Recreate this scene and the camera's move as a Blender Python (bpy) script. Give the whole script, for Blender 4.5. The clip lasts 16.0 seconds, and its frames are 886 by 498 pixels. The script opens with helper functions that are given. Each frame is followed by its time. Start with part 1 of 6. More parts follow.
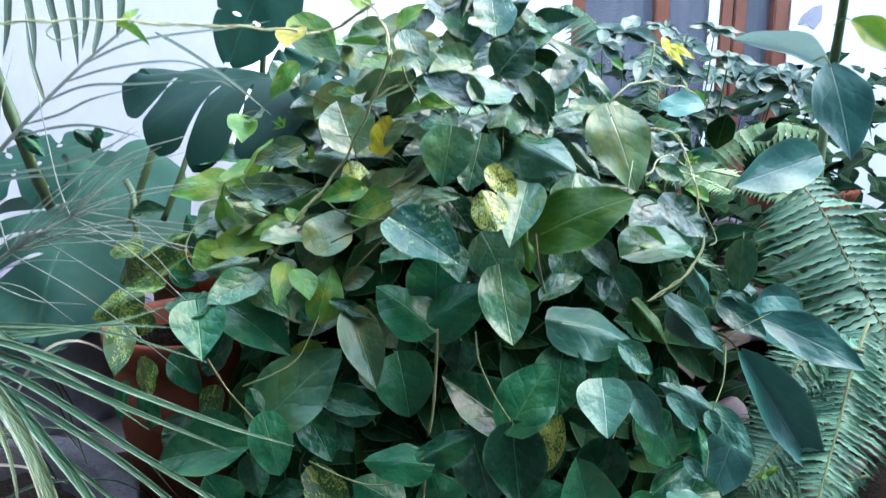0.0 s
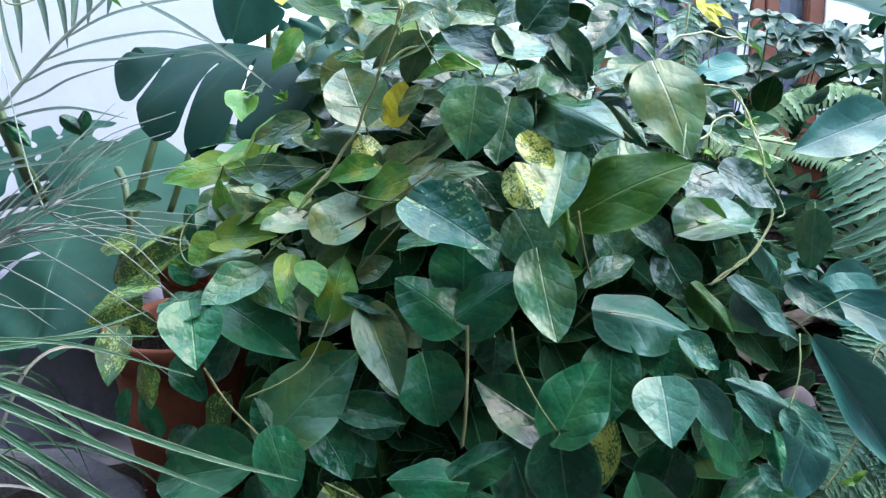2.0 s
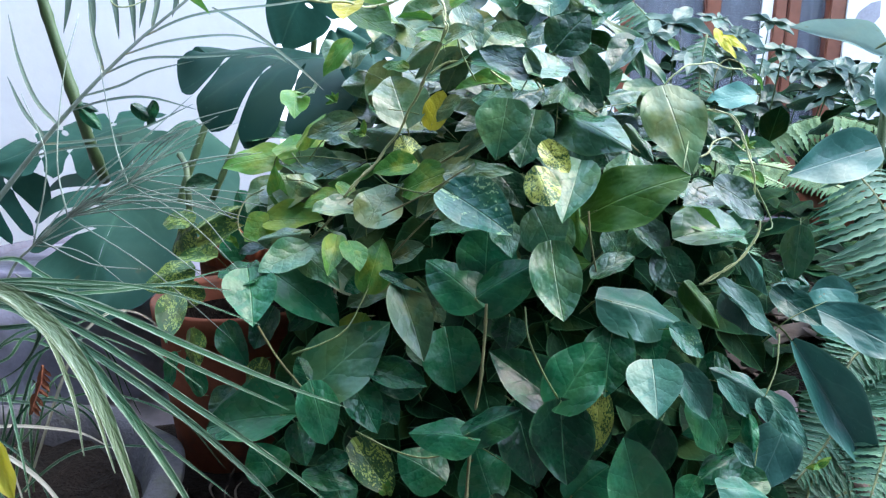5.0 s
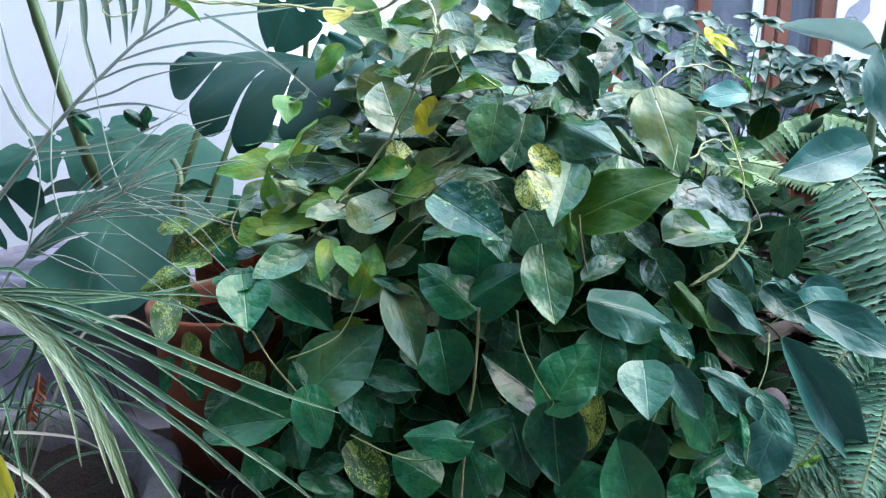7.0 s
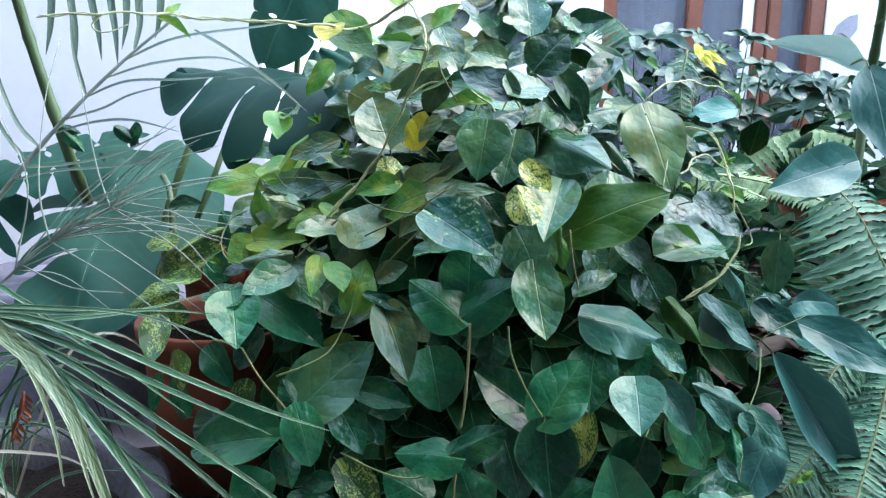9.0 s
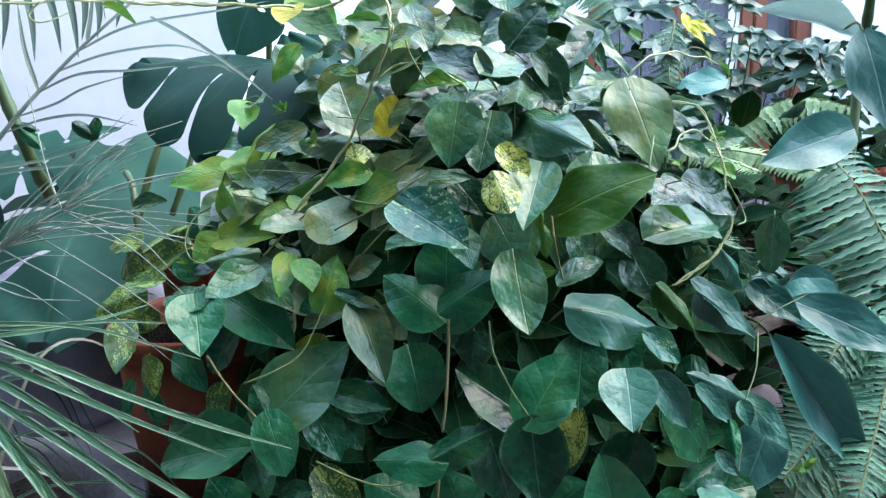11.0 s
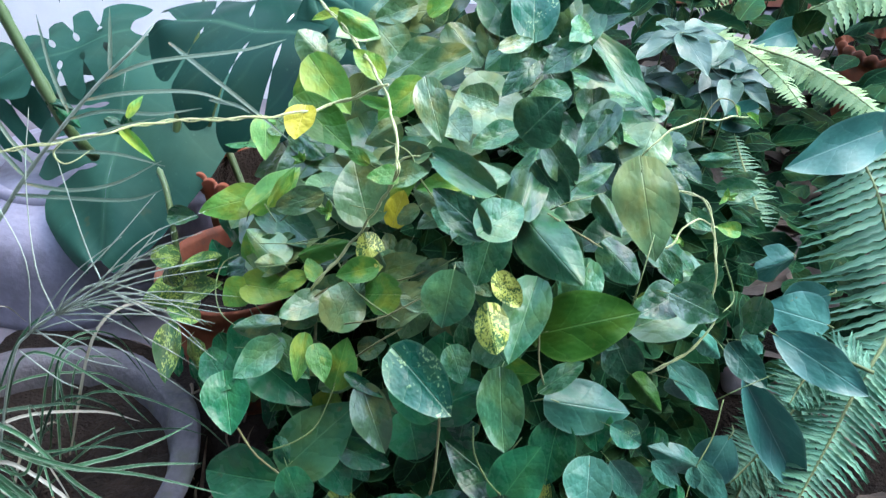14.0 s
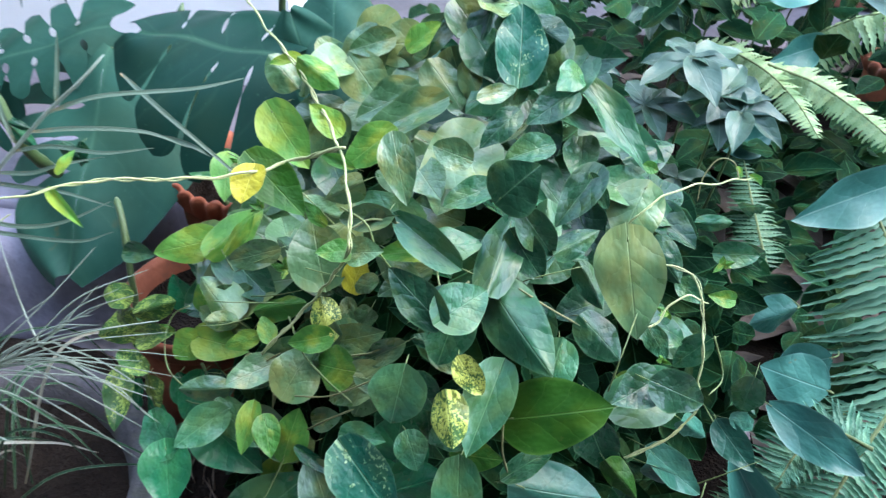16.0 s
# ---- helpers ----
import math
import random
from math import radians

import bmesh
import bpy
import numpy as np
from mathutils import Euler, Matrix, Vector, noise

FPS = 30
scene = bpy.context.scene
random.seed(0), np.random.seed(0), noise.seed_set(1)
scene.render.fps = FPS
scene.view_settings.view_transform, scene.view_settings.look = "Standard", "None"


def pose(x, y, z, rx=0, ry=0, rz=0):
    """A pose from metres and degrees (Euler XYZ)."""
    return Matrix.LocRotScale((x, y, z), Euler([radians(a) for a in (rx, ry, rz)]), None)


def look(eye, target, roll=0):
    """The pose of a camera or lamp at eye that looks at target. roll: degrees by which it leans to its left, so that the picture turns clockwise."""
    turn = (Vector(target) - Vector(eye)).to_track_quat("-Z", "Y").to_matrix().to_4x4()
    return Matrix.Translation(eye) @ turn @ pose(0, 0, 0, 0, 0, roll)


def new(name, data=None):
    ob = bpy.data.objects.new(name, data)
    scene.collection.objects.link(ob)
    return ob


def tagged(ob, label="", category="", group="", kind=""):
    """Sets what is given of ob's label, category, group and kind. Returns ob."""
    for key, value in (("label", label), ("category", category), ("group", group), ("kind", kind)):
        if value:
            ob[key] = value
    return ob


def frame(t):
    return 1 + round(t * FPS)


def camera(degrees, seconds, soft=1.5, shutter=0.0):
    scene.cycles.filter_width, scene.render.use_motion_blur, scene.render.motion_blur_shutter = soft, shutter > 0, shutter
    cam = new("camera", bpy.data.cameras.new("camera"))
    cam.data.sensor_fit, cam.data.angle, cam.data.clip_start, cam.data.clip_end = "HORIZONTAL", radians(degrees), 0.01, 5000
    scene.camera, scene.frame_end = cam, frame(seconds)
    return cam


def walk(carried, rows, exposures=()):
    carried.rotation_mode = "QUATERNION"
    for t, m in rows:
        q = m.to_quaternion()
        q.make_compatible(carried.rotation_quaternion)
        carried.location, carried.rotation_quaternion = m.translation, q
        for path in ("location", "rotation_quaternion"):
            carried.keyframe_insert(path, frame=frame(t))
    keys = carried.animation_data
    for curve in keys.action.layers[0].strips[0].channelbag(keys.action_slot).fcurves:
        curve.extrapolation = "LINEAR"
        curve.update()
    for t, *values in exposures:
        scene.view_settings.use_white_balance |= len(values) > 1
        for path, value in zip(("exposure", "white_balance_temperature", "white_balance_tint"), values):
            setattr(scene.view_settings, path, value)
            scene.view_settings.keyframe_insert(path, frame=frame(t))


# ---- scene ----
cam = camera(59.7, 16.0, 1.3, 0.5)
PATH = [
    (0, (0.023, 0.01, 0.627), (0.003, 1.958, 0.176), -0.0),
    (0.5, (0.024, 0.05, 0.6), (-0.002, 1.992, 0.124), -0.3),
    (1, (0.038, 0.085, 0.6), (-0.012, 2.029, 0.133), -1.7),
    (1.5, (0.039, 0.106, 0.597), (-0.014, 2.055, 0.154), -1.5),
    (2, (0.02, 0.114, 0.602), (-0.067, 2.051, 0.114), -2.4),
    (2.5, (0.009, 0.12, 0.603), (-0.044, 2.058, 0.109), -2.6),
    (3, (0.011, 0.114, 0.611), (0.009, 2.065, 0.169), -1.4),
    (3.5, (0.013, 0.066, 0.607), (-0.063, 2.017, 0.171), -0.8),
    (4, (0.013, 0.041, 0.604), (-0.09, 1.987, 0.156), 0.2),
    (4.5, (0.01, 0.012, 0.603), (-0.107, 1.956, 0.148), 0.9),
    (7, (0.013, 0.002, 0.612), (-0.091, 1.945, 0.148), 0.4),
    (7.5, (0.017, 0.013, 0.613), (-0.096, 1.956, 0.151), -0.3),
    (8, (0.018, 0.013, 0.615), (-0.076, 1.959, 0.166), 0.1),
    (8.5, (0.021, 0.005, 0.623), (-0.085, 1.952, 0.18), 0.2),
    (9, (0.015, 0.005, 0.611), (-0.071, 1.958, 0.187), 0.4),
    (9.2, (0.017, 0.004, 0.616), (-0.068, 1.958, 0.195), 0.4),
    (11.3, (0.034, 0.082, 0.607), (-0.059, 2.02, 0.124), -2.3),
    (11.5, (0.034, 0.11, 0.6), (-0.078, 2.041, 0.094), -2.8),
    (12, (0.04, 0.191, 0.659), (-0.054, 2.035, -0.11), -3.1),
    (12.5, (0.039, 0.193, 0.811), (-0.073, 1.966, -0.107), -2.5),
    (13, (0.042, 0.189, 0.926), (-0.08, 1.887, -0.124), -1.5),
    (13.5, (0.059, 0.154, 0.978), (-0.086, 1.79, -0.164), 0.4),
    (14, (0.08, 0.162, 1.002), (-0.111, 1.783, -0.153), 0.1),
    (14.5, (0.122, 0.197, 1.024), (-0.102, 1.809, -0.138), -0.7),
    (15, (0.158, 0.23, 1.026), (-0.105, 1.83, -0.144), 0.8),
    (15.5, (0.146, 0.236, 1.045), (-0.174, 1.83, -0.119), -0.1),
    (16, (0.114, 0.288, 1.046), (-0.106, 1.852, -0.181), 1.7),
]
EXPOSURES = [(0, 3.94), (0.5, 3.86), (1.0, 4.09), (1.5, 4.0), (2.0, 3.92), (3.0, 4.08), (4.0, 3.94), (4.5, 3.9),
             (7.0, 3.82), (8.5, 3.98), (9.0, 3.86), (11.5, 3.86), (12.0, 4.08), (12.5, 4.12),
             (13.0, 4.06), (14.0, 4.06), (14.5, 4.1), (15.0, 4.0), (15.5, 4.02), (16.0, 3.94)]
walk(cam, [(t, look(eye, target, roll)) for t, eye, target, roll in PATH], [(t, stops, 7000, 9) for t, stops in EXPOSURES])

# ---- world, sun, exposure ----
SUN_ELEVATION, SUN_TURN = radians(56), radians(71)
world = bpy.data.worlds.new("sky")
world.use_nodes = True
scene.world = world
wn = world.node_tree.nodes
sky = wn.new("ShaderNodeTexSky")
sky.sky_type, sky.sun_disc = "NISHITA", False
sky.sun_elevation, sky.sun_rotation = SUN_ELEVATION, SUN_TURN
sky.dust_density, sky.air_density, sky.ozone_density = 0.9, 1.0, 1.2
wn["Background"].inputs["Strength"].default_value = 0.15
world.node_tree.links.new(sky.outputs["Color"], wn["Background"].inputs["Color"])
sun = new("sun", bpy.data.lights.new("sun", "SUN"))
sun.data.energy, sun.data.angle, sun.data.color = 0.09, radians(110), (1.0, 0.98, 0.95)
sun.matrix_world = look((3.5, 2.2, 6), (0, 1, 0))


# ---- materials ----
def material(name, rough=0.6, spec=0.5, metal=0.0):
    mat = bpy.data.materials.new(name)
    mat.use_nodes = True
    nt = mat.node_tree
    b = nt.nodes["Principled BSDF"]
    b.inputs["Roughness"].default_value = rough
    b.inputs["Specular IOR Level"].default_value = spec
    b.inputs["Metallic"].default_value = metal
    return mat, nt, b


def node(nt, kind, **values):
    n = nt.nodes.new(kind)
    for key, v in values.items():
        n.inputs[key.replace("_", " ")].default_value = v
    return n


def calc(nt, op, a, b=None, c=None):
    n = nt.nodes.new("ShaderNodeMath")
    n.operation = op
    for i, v in enumerate((a, b, c)):
        if v is None:
            continue
        if isinstance(v, (int, float)):
            n.inputs[i].default_value = v
        else:
            nt.links.new(v, n.inputs[i])
    return n.outputs[0]


def ramp(nt, fac, stops):
    n = nt.nodes.new("ShaderNodeValToRGB")
    el = n.color_ramp.elements
    while len(el) < len(stops):
        el.new(0.5)
    for e, (p, c) in zip(el, stops):
        e.position, e.color = p, (*c, 1)
    nt.links.new(fac, n.inputs["Fac"])
    return n.outputs["Color"]


def blend(nt, fac, a, b):
    n = nt.nodes.new("ShaderNodeMix")
    n.data_type = "RGBA"
    for sock, v in ((n.inputs[0], fac), (n.inputs[6], a), (n.inputs[7], b)):
        if isinstance(v, tuple):
            sock.default_value = (*v, 1)
        elif isinstance(v, (int, float)):
            sock.default_value = v
        else:
            nt.links.new(v, sock)
    return n.outputs[2]


def noise_tex(nt, vec, scale, detail=3.0, rough=0.55):
    n = node(nt, "ShaderNodeTexNoise", Scale=scale, Detail=detail, Roughness=rough)
    nt.links.new(vec, n.inputs["Vector"])
    return n.outputs["Fac"]


def bump(nt, b, height, strength, distance):
    n = node(nt, "ShaderNodeBump", Strength=strength, Distance=distance)
    nt.links.new(height, n.inputs["Height"])
    nt.links.new(n.outputs["Normal"], b.inputs["Normal"])
    return n


def leaf_material(name, dark, light, vein, rough=0.34, spots=None, spot_amount=0.5, glow=0.07, tip=None, island=False, relief=0.36, warmth=0.5, spot_scale=20.0, spec=0.5):
    """A leaf whose blade runs along its own y from 0 to 1 and across from -0.5 to 0.5."""
    mat, nt, b = material(name, rough, spec)
    info = nt.nodes.new("ShaderNodeObjectInfo")
    geo = nt.nodes.new("ShaderNodeNewGeometry")
    rnd = geo.outputs["Random Per Island"] if island else info.outputs["Random"]
    sep = nt.nodes.new("ShaderNodeSeparateXYZ")
    uv = nt.nodes.new("ShaderNodeUVMap")
    nt.links.new(uv.outputs["UV"], sep.inputs[0])
    shift = nt.nodes.new("ShaderNodeVectorMath")
    shift.operation = "ADD"
    nt.links.new(uv.outputs["UV"], shift.inputs[0])
    comb = nt.nodes.new("ShaderNodeCombineXYZ")
    nt.links.new(calc(nt, "MULTIPLY", rnd, 37.0), comb.inputs[2])
    nt.links.new(comb.outputs[0], shift.inputs[1])
    vec = shift.outputs[0]
    across = calc(nt, "ABSOLUTE", calc(nt, "SUBTRACT", sep.outputs[0], 0.5))
    mid = calc(nt, "SUBTRACT", 1.0, calc(nt, "MINIMUM", calc(nt, "MULTIPLY", across, 58.0), 1.0))
    # side veins leave the midrib slantwise and curve towards the tip
    wobble = calc(nt, "MULTIPLY", noise_tex(nt, vec, 4.0, 2), 0.16)
    phase = calc(nt, "SUBTRACT", calc(nt, "ADD", sep.outputs[1], wobble), calc(nt, "MULTIPLY", calc(nt, "POWER", across, 0.8), 0.62))
    wave = calc(nt, "ABSOLUTE", calc(nt, "SINE", calc(nt, "MULTIPLY", phase, 13.0)))
    side = calc(nt, "SUBTRACT", 1.0, calc(nt, "MINIMUM", calc(nt, "MULTIPLY", wave, 5.0), 1.0))
    big, fine = noise_tex(nt, vec, 2.2, 2), noise_tex(nt, vec, 22.0, 3)
    tone = calc(nt, "ADD", calc(nt, "MULTIPLY", big, 0.75), calc(nt, "SUBTRACT", calc(nt, "MULTIPLY", rnd, 1.0), 0.36))
    tone = calc(nt, "ADD", tone, calc(nt, "MULTIPLY", calc(nt, "SUBTRACT", fine, 0.5), 0.40))
    col = ramp(nt, tone, [(0.12, dark), (0.88, light)])
    # yellower patches, mostly near the base of a leaf
    warm = (min(0.8, light[0] * 3.2 + 0.015), min(0.8, light[1] * 1.25), light[2] * 0.55)
    where = calc(nt, "SUBTRACT", calc(nt, "ADD", noise_tex(nt, vec, 1.9, 3), calc(nt, "MULTIPLY", rnd, 0.16)), calc(nt, "MULTIPLY", sep.outputs[1], 0.12))
    col = blend(nt, calc(nt, "MULTIPLY", ramp(nt, where, [(0.50, (0, 0, 0)), (0.72, (1, 1, 1))]), warmth), col, warm)
    if spots:
        s = noise_tex(nt, vec, spot_scale, 2, 0.6)
        patch = noise_tex(nt, vec, 3.1, 1)
        s = calc(nt, "ADD", s, calc(nt, "MULTIPLY", calc(nt, "SUBTRACT", patch, 0.5), 0.7))
        lim = 0.72 - 0.3 * spot_amount
        m = ramp(nt, s, [(lim - 0.04, (0, 0, 0)), (lim + 0.04, (1, 1, 1))])
        col = blend(nt, m, col, spots)
    if tip:
        edge = calc(nt, "ADD", calc(nt, "MULTIPLY", across, 1.1), calc(nt, "ADD", calc(nt, "MULTIPLY", big, 0.4), calc(nt, "MULTIPLY", rnd, 0.12)))
        col = blend(nt, ramp(nt, edge, [(0.60, (0, 0, 0)), (0.70, (1, 1, 1))]), col, tip)
    sore = noise_tex(nt, vec, 5.5, 3, 0.6)
    col = blend(nt, calc(nt, "MULTIPLY", ramp(nt, sore, [(0.70, (0, 0, 0)), (0.76, (1, 1, 1))]), 0.55), col, (0.11, 0.085, 0.025))
    # pale specks, veins and a thin pale margin
    dust = ramp(nt, noise_tex(nt, vec, 45.0, 2), [(0.68, (0, 0, 0)), (0.76, (1, 1, 1))])
    col = blend(nt, calc(nt, "MULTIPLY", dust, 0.2), col, vein)
    col = blend(nt, calc(nt, "MULTIPLY", side, 0.06), col, vein)
    col = blend(nt, calc(nt, "MULTIPLY", mid, 0.34), col, vein)
    rim = nt.nodes.new("ShaderNodeAttribute")
    rim.attribute_name = "edge"
    margin = ramp(nt, rim.outputs["Fac"], [(0.90, (0, 0, 0)), (0.985, (1, 1, 1))])
    col = blend(nt, calc(nt, "MULTIPLY", margin, 0.22), col, vein)
    nt.links.new(col, b.inputs["Base Color"])
    r = calc(nt, "ADD", rough - 0.10, calc(nt, "MULTIPLY", noise_tex(nt, vec, 3.0, 2), 0.22))
    nt.links.new(r, b.inputs["Roughness"])
    quilt = noise_tex(nt, vec, 5.0, 2, 0.5)
    h = calc(nt, "ADD", calc(nt, "MULTIPLY", calc(nt, "POWER", wave, 0.5), 0.36), calc(nt, "MULTIPLY", fine, 0.10))
    h = calc(nt, "ADD", h, calc(nt, "MULTIPLY", quilt, 1.8))
    h = calc(nt, "ADD", h, calc(nt, "MULTIPLY", mid, -0.6))
    bump(nt, b, h, relief, 0.0030)
    tr = nt.nodes.new("ShaderNodeBsdfTranslucent")
    nt.links.new(blend(nt, 0.35, col, light), tr.inputs["Color"])
    mix = nt.nodes.new("ShaderNodeMixShader")
    mix.inputs[0].default_value = glow
    nt.links.new(b.outputs[0], mix.inputs[1])
    nt.links.new(tr.outputs[0], mix.inputs[2])
    nt.links.new(mix.outputs[0], nt.nodes["Material Output"].inputs["Surface"])
    return mat


PALE_VEIN = (0.10, 0.30, 0.13)
LEAF = {
    "m": leaf_material("mature_leaf", (0.003, 0.036, 0.016), (0.011, 0.130, 0.055), PALE_VEIN, rough=0.26, warmth=0.3, spec=0.30),
    # lighter copy for high leaves; skylight is put into its colour
    "f": leaf_material("sky_toned_leaf", (0.012, 0.064, 0.024), (0.042, 0.160, 0.062), (0.20, 0.29, 0.14), rough=0.26, warmth=0.35, spec=0.45),
    "l": leaf_material("young_leaf", (0.040, 0.165, 0.026), (0.110, 0.300, 0.055), (0.28, 0.38, 0.12), glow=0.25, spec=0.3),
    # mature leaves whose sky sheen is put into a paler base colour
    "p": leaf_material("sheen_pale_leaf", (0.014, 0.080, 0.052), (0.036, 0.160, 0.110), (0.22, 0.36, 0.26), rough=0.32, warmth=0.12, spec=0.30),
    "g": leaf_material("upper_leaf", (0.009, 0.048, 0.022), (0.029, 0.132, 0.060), (0.16, 0.30, 0.14), rough=0.27, warmth=0.4, spec=0.34),
    # olive leaves; sky sheen is put into the greyer, lighter base
    "o": leaf_material("olive_leaf", (0.030, 0.092, 0.036), (0.096, 0.208, 0.086), (0.21, 0.28, 0.13), rough=0.29, warmth=0.4, spec=0.55),
    "k": leaf_material("broad_olive_leaf", (0.013, 0.066, 0.007), (0.029, 0.122, 0.013), (0.16, 0.30, 0.07), rough=0.42, warmth=0.25, glow=0.15, spec=0.22),
    "v": leaf_material("speckled_leaf", (0.020, 0.085, 0.022), (0.050, 0.130, 0.030), (0.2, 0.3, 0.1), spots=(0.40, 0.46, 0.10), spot_amount=0.8, spec=0.3),
    "s": leaf_material("mottled_leaf", (0.018, 0.080, 0.022), (0.050, 0.140, 0.036), (0.2, 0.3, 0.1), spots=(0.27, 0.38, 0.08), spot_amount=0.5, spec=0.3),
    "w": leaf_material("marked_leaf", (0.008, 0.080, 0.048), (0.022, 0.160, 0.092), (0.20, 0.34, 0.18), spots=(0.24, 0.38, 0.18), spot_amount=0.05, rough=0.27, warmth=0.3, spec=0.30),
    "y": leaf_material("yellowed_leaf", (0.40, 0.36, 0.03), (0.60, 0.56, 0.07), (0.5, 0.45, 0.15), glow=0.25, spec=0.3),
}
LEAF["d"] = LEAF["m"]
# shade between the leaves, put into a darker, duller copy of the mature leaf
SHADE_LEAF = leaf_material("shade_dark_leaf", (0.002, 0.015, 0.006), (0.005, 0.040, 0.014), PALE_VEIN, rough=0.6, glow=0.0, island=True, spec=0.05)
BROAD_LEAF = leaf_material("broad_plant_leaf", (0.016, 0.095, 0.076), (0.042, 0.180, 0.142), (0.24, 0.42, 0.34), rough=0.40, warmth=0.04, spec=0.34)
# back light through one leaf, put into a brighter, yellower colour
BACKLIT_LEAF = leaf_material("backlit_broad_leaf", (0.07, 0.19, 0.02), (0.13, 0.27, 0.03), (0.2, 0.3, 0.08), glow=0.45)
SHRUB_LEAF = leaf_material("shrub_leaf", (0.020, 0.066, 0.042), (0.050, 0.120, 0.078), (0.25, 0.35, 0.28), rough=0.40, warmth=0.12)
MONSTERA_LEAF = leaf_material("monstera_leaf", (0.009, 0.044, 0.032), (0.024, 0.094, 0.066), (0.08, 0.20, 0.12), rough=0.42, glow=0.30, relief=0.3, warmth=0.12, spec=0.09)
FERN_PALE = leaf_material("pale_fern_leaf", (0.16, 0.29, 0.11), (0.32, 0.48, 0.23), (0.45, 0.52, 0.28), rough=0.5, glow=0.25, warmth=0.12)
FERN_GREEN = leaf_material("fern_leaf", (0.030, 0.135, 0.075), (0.085, 0.265, 0.150), (0.16, 0.30, 0.20), rough=0.5, glow=0.2, warmth=0.1)
FERN_SOFT = leaf_material("soft_fern_leaf", (0.036, 0.140, 0.080), (0.100, 0.270, 0.165), (0.22, 0.38, 0.26), rough=0.5, glow=0.3, warmth=0.1)
FERN_DARK = leaf_material("dark_fern_leaf", (0.034, 0.120, 0.058), (0.078, 0.190, 0.095), (0.1, 0.18, 0.08), rough=0.5, glow=0.15, warmth=0.08)
GRASS = leaf_material("striped_grass_blade", (0.006, 0.036, 0.018), (0.028, 0.105, 0.042), (0.24, 0.36, 0.25), rough=0.4, glow=0.05, tip=(0.19, 0.27, 0.18), spec=0.22)
PALE_BLADE = leaf_material("pale_striped_grass_blade", (0.07, 0.12, 0.05), (0.17, 0.24, 0.11), (0.44, 0.50, 0.38), rough=0.36, glow=0.1, tip=(0.36, 0.42, 0.30), spec=0.3)
STRAW = leaf_material("dry_grass_blade", (0.22, 0.21, 0.15), (0.46, 0.45, 0.35), (0.5, 0.46, 0.34), rough=0.6, glow=0.1, warmth=0.2)
PALE_UNDERSIDE = leaf_material("pale_leaf_underside", (0.12, 0.21, 0.18), (0.21, 0.33, 0.29), (0.3, 0.42, 0.32), rough=0.5, glow=0.45, warmth=0.1)
PALM_LEAF = leaf_material("palm_leaflet", (0.055, 0.105, 0.068), (0.115, 0.180, 0.120), (0.2, 0.26, 0.18), rough=0.45)
DRY_LEAF = leaf_material("dry_leaf", (0.045, 0.032, 0.024), (0.14, 0.105, 0.082), (0.2, 0.16, 0.12), rough=0.75, island=True, warmth=0.0)


def plain_material(name, dark, light, scale, rough=0.7, height=0.4, distance=0.002, stain=None):
    mat, nt, b = material(name, rough, 0.4 if rough < 0.8 else 0.15)
    tc = nt.nodes.new("ShaderNodeTexCoord")
    vec = tc.outputs["Object"]
    big, small = noise_tex(nt, vec, scale, 4), noise_tex(nt, vec, scale * 14, 4)
    tone = calc(nt, "ADD", calc(nt, "MULTIPLY", big, 0.65), calc(nt, "MULTIPLY", small, 0.35))
    col = ramp(nt, tone, [(0.32, dark), (0.68, light)])
    if stain:
        col = blend(nt, ramp(nt, noise_tex(nt, vec, scale * 2.3, 5, 0.65), [(0.52, (0, 0, 0)), (0.66, (1, 1, 1))]), col, stain)
    nt.links.new(col, b.inputs["Base Color"])
    bump(nt, b, calc(nt, "ADD", small, calc(nt, "MULTIPLY", big, 0.5)), height, distance)
    return mat


STEM = plain_material("green_stem", (0.07, 0.12, 0.035), (0.16, 0.21, 0.07), 30, 0.5)
PALE_STEM = plain_material("pale_tendril", (0.26, 0.31, 0.12), (0.44, 0.47, 0.24), 30, 0.5)
WOODY_STEM = plain_material("woody_stem", (0.10, 0.11, 0.040), (0.21, 0.205, 0.090), 40, 0.7)
CANE = plain_material("green_cane", (0.04, 0.08, 0.03), (0.08, 0.13, 0.045), 25, 0.45)
TERRACOTTA = plain_material("terracotta", (0.20, 0.060, 0.032), (0.33, 0.105, 0.056), 6, 0.8, stain=(0.15, 0.07, 0.05))
CONCRETE = plain_material("weathered_concrete", (0.055, 0.054, 0.058), (0.125, 0.118, 0.124), 8, 0.9, 0.7, 0.004, stain=(0.10, 0.10, 0.085))
SOIL = plain_material("dark_soil", (0.005, 0.004, 0.003), (0.028, 0.019, 0.014), 12, 0.95, 1.0, 0.01)
PAVING = plain_material("worn_cement_paving", (0.10, 0.09, 0.10), (0.18, 0.165, 0.18), 2.2, 0.85, 0.4, 0.003, stain=(0.12, 0.11, 0.115))
WHITEWASH = plain_material("whitewashed_plaster", (0.84, 0.81, 0.755), (0.92, 0.89, 0.835), 1.6, 0.85, 0.3, 0.003)
BARE_PLASTER = plain_material("bare_grey_plaster", (0.30, 0.28, 0.30), (0.44, 0.42, 0.43), 9, 0.9)
DARK_CEMENT = plain_material("dark_cement", (0.07, 0.065, 0.06), (0.13, 0.12, 0.11), 5, 0.9)
TWIG = plain_material("dry_twig", (0.07, 0.05, 0.035), (0.24, 0.19, 0.14), 30, 0.9)
BROWN_WOOD = plain_material("varnished_brown_wood", (0.16, 0.050, 0.028), (0.27, 0.095, 0.055), 3, 0.4)
